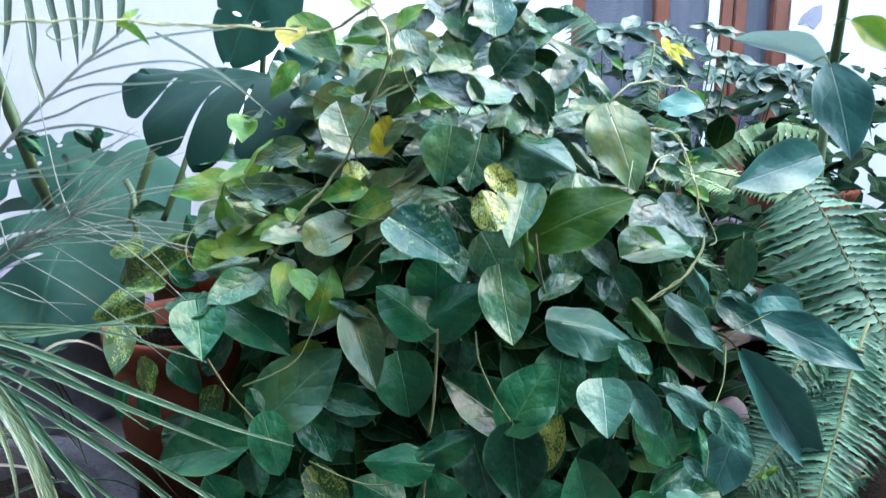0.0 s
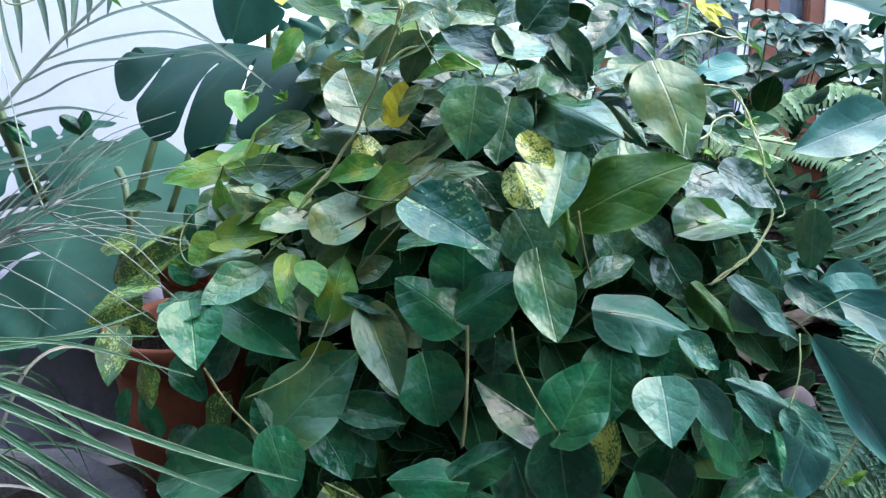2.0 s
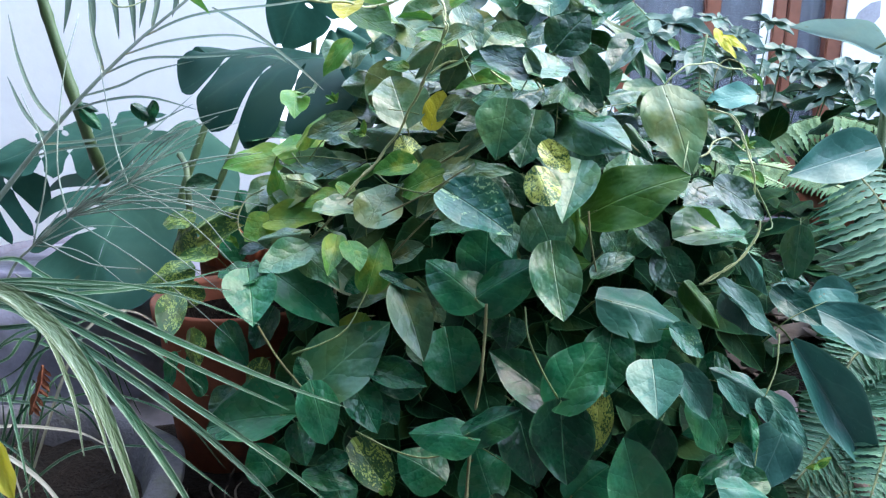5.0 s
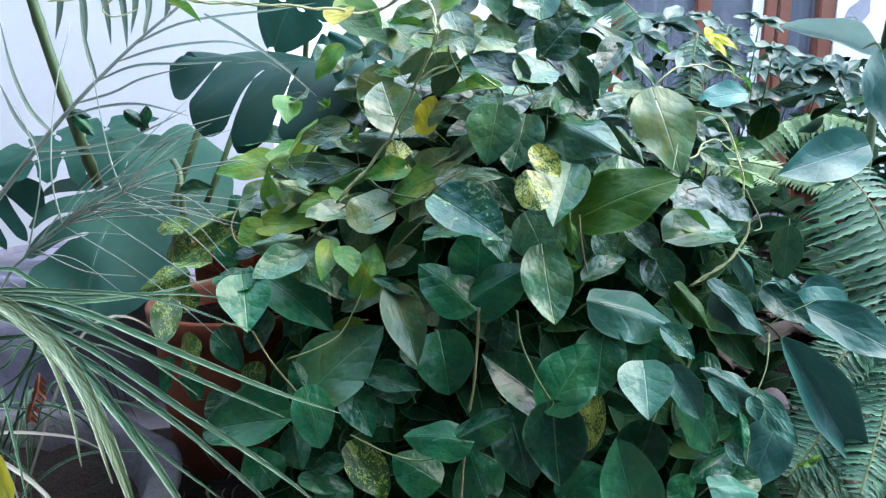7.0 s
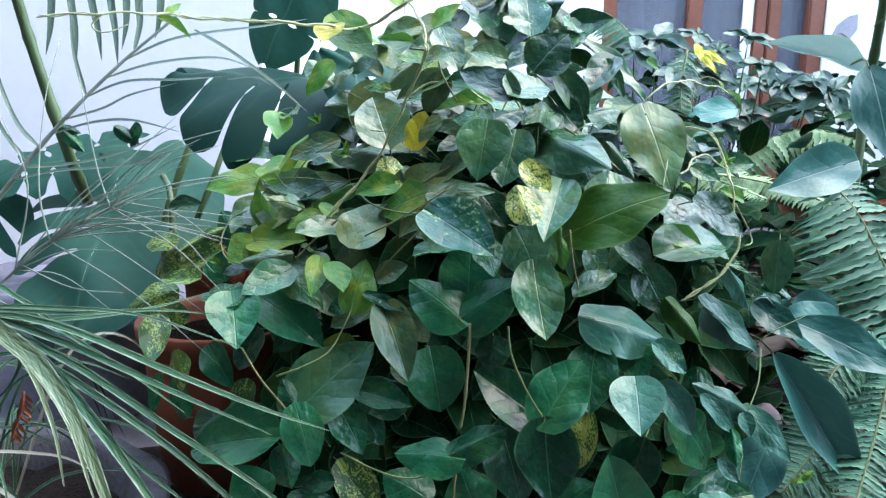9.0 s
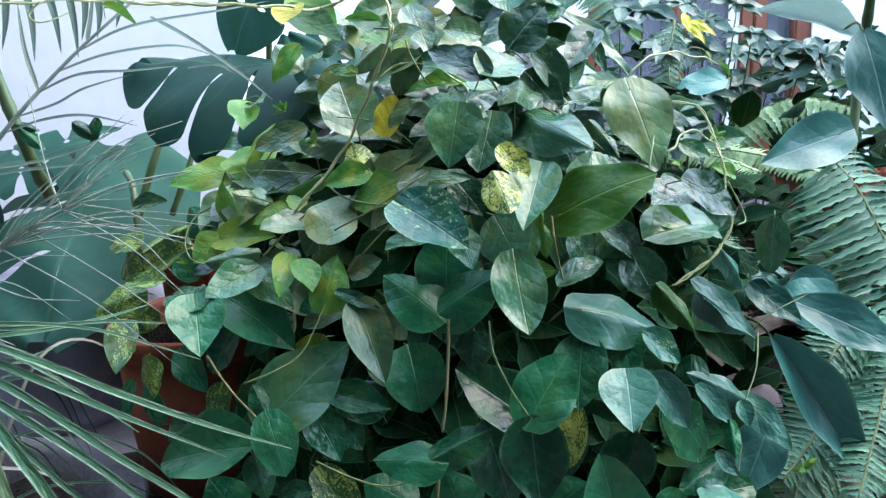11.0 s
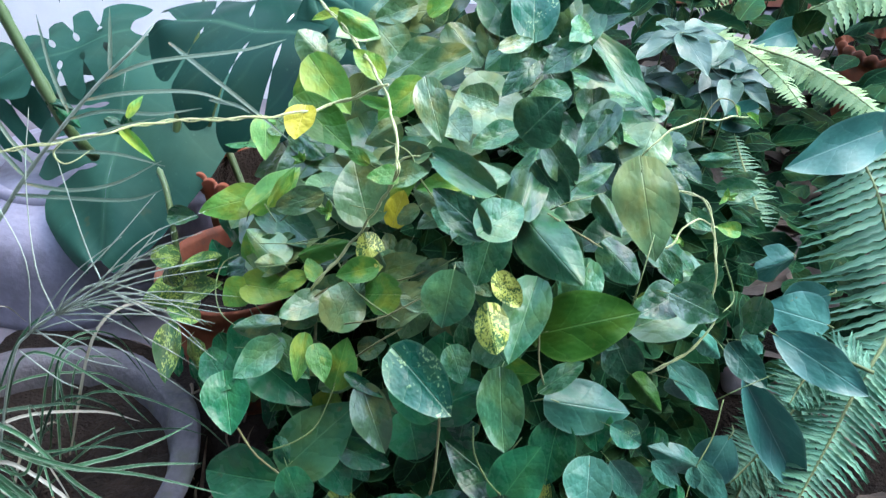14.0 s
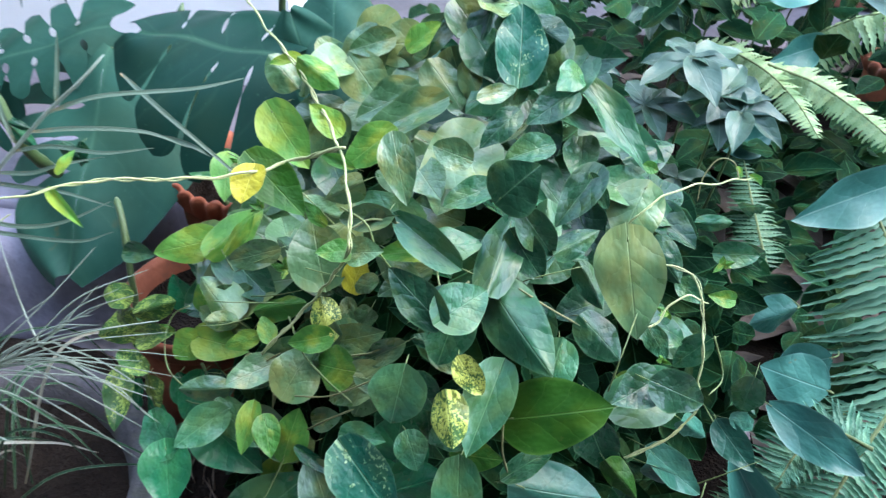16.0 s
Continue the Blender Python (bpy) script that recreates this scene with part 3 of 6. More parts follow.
def round_pot(at, radius, height):
    pot = thing("grey_pot", "wide pale blue-grey cement pot turned upside down by the wall", "plant pot", at)
    r, h = radius, height

    def ripple(i, w):
        q = noise.noise((math.cos(w) * 2, math.sin(w) * 2, i * 0.3 + 7))
        return 0.004 * q, 0.006 * q

    v, f = lathe([(r * 1.02, 0), (r * 1.03, h * 0.10), (r * 0.99, h * 0.16), (r * 0.98, h * 0.45), (r * 0.94, h * 0.72), (r * 0.86, h * 0.90), (r * 0.72, h * 0.98), (r * 0.4, h), (0.001, h)], 72, ripple)
    link_mesh("bowl", v, f, [BLUE_CEMENT], pot)
    v, f = lathe([(r * 0.58, h * 0.99), (r * 0.57, h * 1.05), (r * 0.54, h * 1.06), (r * 0.51, h * 1.05), (r * 0.50, h * 0.99)], 60, None)
    link_mesh("foot_ring", v, f, [BLUE_CEMENT], pot)
    return pot


BLUE_CEMENT = plain_material("blue_grey_cement", (0.14, 0.14, 0.185), (0.235, 0.235, 0.295), 5, 0.75, 0.5, 0.003, stain=(0.14, 0.14, 0.18))
round_pot((-0.86, 1.50, 0.0), 0.30, 0.21)
PLANTER = (-0.635, 0.815, 0.0)
concrete_planter(PLANTER, 0.272, 0.09)

# ---- the climbing vine ----
vine = thing("climbing_vine", "dense climbing vine with heart-shaped glossy green leaves spilling over its pot", "vine", (0.0, 1.0, 0.0))
SHAPE = {"v": "round", "l": "ovate", "y": "round", "p": "ovate"}
made_leaves = 0
LEAF_LABEL = {"y": "yellowed leaf", "v": "yellow-speckled leaf", "s": "mottled green leaf", "w": "leaf with pale marks", "k": "broad light green leaf", "l": "young light green leaf"}


def vine_leaf(kind, base, tip, width, normal):
    global made_leaves
    made_leaves += 1
    # high leaves turn yellower, with their skylight put into the lighter colour
    if kind in "md" and base[2] > 0.40 or kind == "p" and base[2] > 0.46:
        if base[0] < 0.02 and made_leaves % 4 < 3:
            kind = "o"
        else:
            kind = "f" if made_leaves % 5 < 3 and base[0] < 0.02 else "g"
    if kind in "of" and (base[2] < 0.38 or base[0] > 0.06 and width < 0.06):
        kind = "g"
    shape = SHAPE.get(kind, "ovate" if made_leaves % 3 else "round")
    mesh = blade(shape, LEAF[kind], (made_leaves * 5 + made_leaves // 7) % len(VARIANTS))
    ob = put_leaf(vine, mesh, base, tip, width, normal)
    if kind in LEAF_LABEL:
        tagged(ob, LEAF_LABEL[kind])
    return ob


vine_leaf("m", (0.023, 0.723, 0.570), (0.016, 0.700, 0.526), 0.050, (-0.04, -0.89, 0.46))
vine_leaf("m", (0.023, 0.801, 0.573), (-0.016, 0.833, 0.580), 0.026, (-0.34, -0.59, 0.73))
vine_leaf("o", (0.007, 0.835, 0.569), (-0.041, 0.874, 0.577), 0.030, (-0.34, -0.57, 0.75))
vine_leaf("m", (0.022, 0.796, 0.570), (0.064, 0.827, 0.589), 0.030, (0.17, -0.67, 0.72))
vine_leaf("p", (0.031, 0.824, 0.567), (0.052, 0.834, 0.556), 0.021, (0.56, -0.67, 0.48))
vine_leaf("d", (0.054, 0.834, 0.554), (0.042, 0.794, 0.507), 0.051, (-0.03, -0.76, 0.65))
vine_leaf("p", (0.083, 0.859, 0.557), (0.139, 0.772, 0.542), 0.061, (-0.42, -0.41, 0.81))
vine_leaf("d", (0.084, 0.853, 0.552), (0.144, 0.855, 0.514), 0.057, (0.30, -0.84, 0.46))
vine_leaf("m", (0.098, 0.900, 0.593), (0.129, 0.883, 0.555), 0.037, (0.06, -0.89, 0.44))
vine_leaf("m", (0.048, 0.759, 0.601), (0.082, 0.796, 0.611), 0.045, (0.32, -0.51, 0.80))
vine_leaf("m", (0.045, 0.759, 0.601), (-0.006, 0.789, 0.626), 0.036, (-0.12, -0.75, 0.65))
vine_leaf("d", (0.044, 0.842, 0.598), (-0.024, 0.879, 0.620), 0.035, (-0.18, -0.73, 0.66))
vine_leaf("p", (0.081, 0.908, 0.629), (0.112, 0.909, 0.668), 0.059, (-0.34, -0.89, 0.29))
vine_leaf("o", (-0.025, 0.878, 0.614), (-0.080, 0.895, 0.591), 0.028, (-0.44, -0.76, 0.48))
vine_leaf("o", (-0.025, 0.878, 0.615), (-0.044, 0.875, 0.577), 0.033, (-0.21, -0.96, 0.17))
vine_leaf("d", (-0.084, 0.851, 0.547), (-0.107, 0.889, 0.599), 0.062, (0.09, -0.78, 0.62))
vine_leaf("d", (-0.113, 0.786, 0.449), (-0.090, 0.820, 0.489), 0.053, (0.01, -0.76, 0.65))
vine_leaf("d", (-0.094, 0.873, 0.530), (-0.168, 0.927, 0.541), 0.040, (-0.29, -0.55, 0.78))
vine_leaf("d", (-0.084, 0.867, 0.532), (-0.049, 0.852, 0.537), 0.020, (-0.38, -0.66, 0.65))
vine_leaf("y", (-0.055, 0.850, 0.543), (-0.042, 0.858, 0.579), 0.029, (-0.10, -0.96, 0.25))
vine_leaf("d", (-0.029, 0.836, 0.571), (-0.051, 0.835, 0.549), 0.018, (-0.30, -0.89, 0.34))
vine_leaf("v", (-0.084, 0.839, 0.528), (-0.068, 0.810, 0.505), 0.031, (0.00, -0.63, 0.78))
vine_leaf("o", (-0.059, 0.903, 0.631), (-0.098, 0.909, 0.602), 0.031, (-0.38, -0.86, 0.34))
vine_leaf("l", (-0.153, 0.940, 0.682), (-0.109, 0.905, 0.639), 0.047, (0.04, -0.76, 0.65))
vine_leaf("l", (-0.064, 0.897, 0.655), (-0.101, 0.911, 0.659), 0.013, (-0.23, -0.74, 0.63))
vine_leaf("m", (-0.028, 0.933, 0.666), (-0.007, 0.887, 0.625), 0.037, (-0.05, -0.68, 0.73))
vine_leaf("o", (0.042, 0.958, 0.639), (0.005, 0.960, 0.649), 0.033, (0.11, -0.83, 0.55))
vine_leaf("o", (0.049, 1.006, 0.684), (0.082, 1.036, 0.683), 0.021, (0.51, -0.54, 0.67))
vine_leaf("m", (0.172, 0.960, 0.636), (0.138, 0.914, 0.598), 0.037, (0.01, -0.64, 0.77))
vine_leaf("o", (0.169, 0.956, 0.633), (0.191, 0.958, 0.594), 0.016, (0.21, -0.97, 0.08))
vine_leaf("l", (0.221, 0.985, 0.637), (0.237, 0.989, 0.629), 0.013, (0.38, -0.83, 0.41))
vine_leaf("o", (0.212, 0.939, 0.576), (0.230, 0.866, 0.507), 0.071, (-0.19, -0.70, 0.69))
vine_leaf("o", (0.233, 1.030, 0.582), (0.210, 0.981, 0.546), 0.064, (-0.06, -0.58, 0.81))
vine_leaf("p", (0.145, 0.906, 0.576), (0.184, 0.940, 0.586), 0.029, (0.27, -0.53, 0.80))
vine_leaf("d", (0.107, 0.902, 0.616), (0.142, 0.900, 0.570), 0.036, (0.25, -0.94, 0.22))
vine_leaf("l", (-0.253, 0.962, 0.491), (-0.316, 0.929, 0.489), 0.045, (0.33, -0.67, 0.66))
vine_leaf("l", (-0.240, 0.932, 0.502), (-0.197, 0.994, 0.527), 0.044, (0.35, -0.54, 0.76))
vine_leaf("m", (-0.199, 0.865, 0.468), (-0.253, 0.905, 0.483), 0.055, (-0.16, -0.52, 0.84))
vine_leaf("d", (-0.234, 0.946, 0.491), (-0.153, 0.885, 0.471), 0.050, (-0.19, -0.53, 0.83))
vine_leaf("l", (-0.238, 0.862, 0.430), (-0.175, 0.844, 0.440), 0.043, (-0.30, -0.65, 0.70))
vine_leaf("l", (-0.242, 0.863, 0.430), (-0.265, 0.843, 0.410), 0.039, (0.12, -0.78, 0.62))
vine_leaf("m", (-0.186, 0.794, 0.431), (-0.235, 0.788, 0.425), 0.028, (0.00, -0.73, 0.69))
vine_leaf("m", (-0.181, 0.773, 0.418), (-0.219, 0.736, 0.403), 0.039, (0.28, -0.59, 0.75))
vine_leaf("m", (-0.227, 0.735, 0.399), (-0.208, 0.690, 0.364), 0.052, (0.17, -0.55, 0.82))
vine_leaf("m", (-0.225, 0.734, 0.396), (-0.272, 0.783, 0.398), 0.040, (-0.25, -0.27, 0.93))
vine_leaf("d", (-0.213, 0.788, 0.385), (-0.140, 0.758, 0.348), 0.061, (0.13, -0.65, 0.75))
vine_leaf("d", (-0.186, 0.785, 0.415), (-0.141, 0.758, 0.389), 0.036, (0.07, -0.63, 0.77))
vine_leaf("l", (-0.110, 0.754, 0.387), (-0.098, 0.775, 0.434), 0.039, (0.02, -0.91, 0.40))
vine_leaf("d", (-0.121, 0.781, 0.382), (-0.140, 0.777, 0.375), 0.022, (-0.11, -0.74, 0.66))
vine_leaf("o", (-0.115, 0.838, 0.464), (-0.136, 0.812, 0.423), 0.049, (0.02, -0.86, 0.51))
vine_leaf("s", (-0.359, 0.923, 0.415), (-0.402, 0.935, 0.416), 0.033, (-0.17, -0.61, 0.77))
vine_leaf("s", (-0.357, 0.914, 0.404), (-0.391, 0.921, 0.372), 0.038, (-0.44, -0.86, 0.27))
vine_leaf("s", (-0.340, 0.908, 0.410), (-0.289, 0.902, 0.442), 0.033, (-0.37, -0.81, 0.46))
vine_leaf("s", (-0.302, 0.840, 0.391), (-0.350, 0.866, 0.383), 0.027, (-0.38, -0.46, 0.80))
vine_leaf("s", (-0.330, 0.888, 0.391), (-0.277, 0.872, 0.424), 0.033, (-0.50, -0.72, 0.48))
vine_leaf("s", (-0.380, 0.957, 0.343), (-0.436, 0.938, 0.327), 0.047, (0.06, -0.74, 0.67))
vine_leaf("s", (-0.377, 0.969, 0.318), (-0.392, 0.952, 0.293), 0.041, (0.12, -0.85, 0.51))
vine_leaf("s", (-0.368, 0.883, 0.325), (-0.357, 0.821, 0.290), 0.036, (0.24, -0.44, 0.86))
vine_leaf("m", (-0.375, 0.970, 0.450), (-0.333, 0.960, 0.459), 0.027, (-0.31, -0.69, 0.66))
vine_leaf("l", (-0.043, 0.783, 0.497), (-0.088, 0.804, 0.476), 0.045, (-0.54, -0.64, 0.55))
vine_leaf("m", (0.006, 0.785, 0.538), (-0.031, 0.785, 0.508), 0.024, (-0.35, -0.84, 0.42))
vine_leaf("m", (-0.028, 0.774, 0.500), (0.029, 0.761, 0.512), 0.027, (-0.31, -0.72, 0.62))
vine_leaf("w", (-0.024, 0.695, 0.493), (0.031, 0.649, 0.470), 0.053, (-0.17, -0.60, 0.78))
vine_leaf("m", (0.020, 0.782, 0.499), (0.046, 0.770, 0.470), 0.034, (0.16, -0.86, 0.49))
vine_leaf("d", (0.033, 0.784, 0.460), (0.040, 0.767, 0.426), 0.032, (0.04, -0.90, 0.44))
vine_leaf("d", (0.008, 0.755, 0.399), (0.010, 0.764, 0.459), 0.061, (-0.02, -0.99, 0.16))
vine_leaf("d", (0.000, 0.729, 0.385), (-0.050, 0.756, 0.423), 0.055, (0.12, -0.74, 0.66))
vine_leaf("d", (-0.001, 0.729, 0.385), (0.055, 0.729, 0.429), 0.055, (-0.40, -0.77, 0.50))
vine_leaf("m", (0.072, 0.739, 0.432), (0.079, 0.690, 0.376), 0.049, (-0.05, -0.76, 0.65))
vine_leaf("d", (0.058, 0.768, 0.462), (0.082, 0.766, 0.416), 0.056, (0.30, -0.93, 0.19))
vine_leaf("l", (0.102, 0.812, 0.460), (0.107, 0.801, 0.417), 0.024, (-0.03, -0.97, 0.24))
vine_leaf("v", (0.055, 0.757, 0.508), (0.068, 0.720, 0.484), 0.036, (-0.12, -0.57, 0.81))
vine_leaf("v", (0.064, 0.784, 0.529), (0.086, 0.769, 0.503), 0.027, (0.04, -0.84, 0.54))
vine_leaf("m", (0.100, 0.799, 0.506), (0.081, 0.726, 0.466), 0.049, (-0.00, -0.47, 0.88))
vine_leaf("o", (-0.092, 0.777, 0.382), (-0.137, 0.768, 0.362), 0.029, (-0.15, -0.75, 0.65))
vine_leaf("o", (-0.075, 0.747, 0.385), (-0.047, 0.711, 0.328), 0.044, (0.16, -0.79, 0.59))
vine_leaf("m", (-0.093, 0.757, 0.398), (-0.054, 0.742, 0.384), 0.015, (0.02, -0.66, 0.75))
vine_leaf("d", (-0.085, 0.788, 0.409), (-0.057, 0.786, 0.425), 0.026, (-0.36, -0.76, 0.54))
vine_leaf("o", (-0.162, 0.721, 0.287), (-0.092, 0.761, 0.352), 0.075, (-0.10, -0.80, 0.59))
vine_leaf("d", (-0.191, 0.713, 0.261), (-0.288, 0.735, 0.238), 0.072, (-0.30, -0.54, 0.78))
vine_leaf("m", (-0.156, 0.697, 0.297), (-0.139, 0.683, 0.245), 0.042, (0.36, -0.86, 0.36))
vine_leaf("d", (-0.164, 0.722, 0.290), (-0.177, 0.730, 0.319), 0.025, (0.40, -0.82, 0.40))
vine_leaf("d", (-0.175, 0.710, 0.249), (-0.163, 0.701, 0.212), 0.032, (0.39, -0.85, 0.34))
vine_leaf("d", (-0.127, 0.703, 0.220), (-0.157, 0.701, 0.214), 0.024, (-0.13, -0.61, 0.78))
vine_leaf("d", (-0.162, 0.699, 0.204), (-0.115, 0.697, 0.198), 0.025, (0.07, -0.56, 0.83))
vine_leaf("m", (-0.002, 0.687, 0.258), (-0.061, 0.690, 0.266), 0.043, (0.09, -0.60, 0.79))
vine_leaf("m", (-0.004, 0.689, 0.262), (0.045, 0.696, 0.290), 0.037, (-0.29, -0.68, 0.67))
vine_leaf("m", (0.084, 0.694, 0.288), (0.088, 0.675, 0.220), 0.062, (-0.03, -0.96, 0.27))
vine_leaf("d", (0.082, 0.720, 0.284), (0.014, 0.737, 0.328), 0.061, (0.23, -0.73, 0.64))
vine_leaf("m", (0.083, 0.696, 0.295), (0.118, 0.724, 0.349), 0.059, (-0.24, -0.79, 0.56))
vine_leaf("d", (0.034, 0.740, 0.359), (0.032, 0.733, 0.330), 0.038, (-0.07, -0.97, 0.25))
vine_leaf("m", (0.138, 0.761, 0.341), (0.127, 0.724, 0.289), 0.053, (-0.15, -0.80, 0.59))
vine_leaf("p", (0.175, 0.731, 0.320), (0.173, 0.678, 0.292), 0.053, (-0.14, -0.46, 0.88))
vine_leaf("d", (0.177, 0.785, 0.349), (0.187, 0.758, 0.309), 0.044, (-0.09, -0.83, 0.55))
vine_leaf("p", (0.204, 0.740, 0.311), (0.240, 0.733, 0.266), 0.036, (0.29, -0.89, 0.36))
vine_leaf("d", (0.223, 0.748, 0.275), (0.274, 0.759, 0.221), 0.057, (0.54, -0.76, 0.36))
vine_leaf("p", (0.307, 0.787, 0.269), (0.252, 0.774, 0.309), 0.032, (0.54, -0.68, 0.50))
vine_leaf("p", (0.255, 0.764, 0.290), (0.293, 0.765, 0.252), 0.022, (0.41, -0.82, 0.39))
vine_leaf("p", (0.302, 0.782, 0.267), (0.307, 0.769, 0.249), 0.018, (-0.15, -0.83, 0.54))
vine_leaf("p", (0.308, 0.788, 0.268), (0.352, 0.761, 0.228), 0.031, (0.03, -0.82, 0.58))
vine_leaf("m", (0.254, 0.798, 0.307), (0.253, 0.773, 0.271), 0.034, (-0.21, -0.80, 0.56))
vine_leaf("m", (0.284, 0.761, 0.255), (0.287, 0.744, 0.226), 0.018, (-0.19, -0.84, 0.50))
vine_leaf("p", (0.266, 0.736, 0.236), (0.284, 0.735, 0.214), 0.017, (0.36, -0.87, 0.34))
vine_leaf("w", (0.201, 0.764, 0.347), (0.236, 0.767, 0.320), 0.031, (0.44, -0.78, 0.46))
vine_leaf("p", (0.135, 0.768, 0.375), (0.225, 0.779, 0.353), 0.063, (0.25, -0.67, 0.70))
vine_leaf("k", (0.223, 0.806, 0.381), (0.260, 0.797, 0.341), 0.028, (0.20, -0.89, 0.41))
vine_leaf("d", (0.199, 0.829, 0.410), (0.222, 0.814, 0.363), 0.048, (0.06, -0.95, 0.32))
vine_leaf("m", (0.119, 0.758, 0.405), (0.160, 0.787, 0.421), 0.025, (0.09, -0.57, 0.82))
vine_leaf("d", (0.134, 0.804, 0.438), (0.154, 0.805, 0.411), 0.033, (0.37, -0.90, 0.22))
vine_leaf("d", (0.169, 0.825, 0.440), (0.216, 0.837, 0.408), 0.038, (0.50, -0.75, 0.44))
vine_leaf("k", (0.116, 0.779, 0.465), (0.197, 0.761, 0.515), 0.070, (-0.48, -0.71, 0.51))
vine_leaf("p", (0.253, 0.847, 0.473), (0.213, 0.810, 0.469), 0.044, (0.28, -0.40, 0.87))
vine_leaf("p", (0.253, 0.830, 0.486), (0.310, 0.840, 0.453), 0.044, (0.40, -0.79, 0.46))
vine_leaf("d", (0.222, 0.844, 0.429), (0.301, 0.887, 0.441), 0.062, (0.17, -0.56, 0.81))
vine_leaf("m", (0.371, 0.911, 0.422), (0.372, 0.913, 0.360), 0.037, (-0.37, -0.93, -0.03))
vine_leaf("p", (0.299, 0.854, 0.406), (0.342, 0.875, 0.354), 0.025, (0.58, -0.80, 0.15))
vine_leaf("p", (0.272, 0.824, 0.368), (0.335, 0.849, 0.320), 0.033, (0.60, -0.67, 0.44))
vine_leaf("p", (0.354, 0.907, 0.350), (0.392, 0.872, 0.320), 0.038, (-0.17, -0.74, 0.66))
vine_leaf("p", (0.367, 0.910, 0.361), (0.414, 0.937, 0.326), 0.024, (0.67, -0.55, 0.49))
vine_leaf("p", (0.252, 0.714, 0.202), (0.308, 0.733, 0.189), 0.040, (0.35, -0.45, 0.82))
vine_leaf("d", (0.275, 0.759, 0.218), (0.230, 0.725, 0.205), 0.035, (0.06, -0.41, 0.91))
vine_leaf("d", (0.216, 0.697, 0.218), (0.200, 0.685, 0.191), 0.027, (-0.37, -0.75, 0.55))
vine_leaf("d", (0.163, 0.674, 0.196), (0.141, 0.678, 0.268), 0.060, (0.18, -0.98, 0.11))
vine_leaf("v", (0.124, 0.725, 0.289), (0.120, 0.704, 0.240), 0.031, (-0.15, -0.91, 0.39))
vine_leaf("d", (0.045, 0.738, 0.262), (0.070, 0.718, 0.190), 0.062, (0.19, -0.93, 0.33))
vine_leaf("s", (-0.118, 0.727, 0.223), (-0.083, 0.714, 0.176), 0.042, (0.40, -0.76, 0.51))
vine_leaf("d", (-0.100, 0.735, 0.304), (-0.046, 0.726, 0.295), 0.035, (0.03, -0.62, 0.78))
vine_leaf("d", (-0.121, 0.728, 0.289), (-0.093, 0.712, 0.247), 0.039, (0.33, -0.79, 0.52))
vine_leaf("d", (-0.030, 0.767, 0.332), (-0.016, 0.745, 0.279), 0.062, (0.14, -0.90, 0.42))
vine_leaf("d", (-0.063, 0.746, 0.283), (-0.113, 0.762, 0.307), 0.048, (0.15, -0.65, 0.74))
vine_leaf("d", (-0.032, 0.720, 0.196), (-0.074, 0.727, 0.222), 0.054, (0.32, -0.66, 0.68))
vine_leaf("d", (0.101, 0.716, 0.184), (0.134, 0.721, 0.220), 0.053, (-0.47, -0.71, 0.52))
vine_leaf("d", (0.183, 0.721, 0.259), (0.169, 0.719, 0.204), 0.053, (-0.45, -0.88, 0.14))
vine_leaf("d", (-0.204, 0.720, 0.189), (-0.229, 0.730, 0.221), 0.048, (0.43, -0.70, 0.56))
vine_leaf("d", (-0.127, 0.691, 0.177), (-0.139, 0.700, 0.209), 0.040, (0.38, -0.85, 0.37))
vine_leaf("d", (0.021, 0.716, 0.180), (0.002, 0.728, 0.224), 0.061, (0.27, -0.89, 0.36))
vine_leaf("d", (-0.035, 1.063, 0.656), (-0.095, 1.037, 0.630), 0.048, (-0.02, -0.68, 0.73))
vine_leaf("m", (-0.002, 1.034, 0.660), (-0.074, 0.995, 0.631), 0.042, (0.04, -0.64, 0.76))
vine_leaf("l", (-0.047, 0.996, 0.638), (-0.093, 0.968, 0.606), 0.043, (-0.05, -0.72, 0.69))
vine_leaf("m", (0.045, 1.156, 0.733), (0.030, 1.101, 0.682), 0.050, (0.07, -0.69, 0.72))
vine_leaf("w", (0.082, 1.073, 0.680), (0.079, 1.130, 0.739), 0.058, (0.05, -0.72, 0.70))
vine_leaf("p", (0.043, 1.160, 0.738), (-0.042, 1.152, 0.737), 0.030, (0.05, -0.67, 0.74))
vine_leaf("m", (0.140, 1.062, 0.670), (0.097, 1.027, 0.650), 0.040, (0.08, -0.57, 0.82))
vine_leaf("m", (0.121, 1.006, 0.636), (0.079, 0.983, 0.629), 0.033, (0.16, -0.52, 0.84))
vine_leaf("p", (0.083, 1.033, 0.655), (0.051, 0.996, 0.636), 0.031, (0.12, -0.53, 0.84))
vine_leaf("o", (0.080, 1.099, 0.670), (0.025, 1.058, 0.645), 0.057, (0.09, -0.60, 0.79))
vine_leaf("m", (-0.001, 0.895, 0.600), (-0.075, 0.936, 0.596), 0.042, (-0.25, -0.37, 0.90))
vine_leaf("l", (0.022, 0.866, 0.589), (-0.031, 0.855, 0.586), 0.028, (0.08, -0.52, 0.85))
vine_leaf("m", (0.021, 0.869, 0.590), (0.070, 0.888, 0.592), 0.038, (0.15, -0.50, 0.85))
vine_leaf("o", (0.082, 0.847, 0.576), (0.098, 0.943, 0.610), 0.045, (0.08, -0.34, 0.94))
vine_leaf("d", (0.128, 0.965, 0.585), (0.135, 0.911, 0.546), 0.034, (0.02, -0.58, 0.81))
vine_leaf("o", (-0.016, 0.984, 0.610), (0.016, 0.942, 0.594), 0.047, (-0.04, -0.38, 0.92))
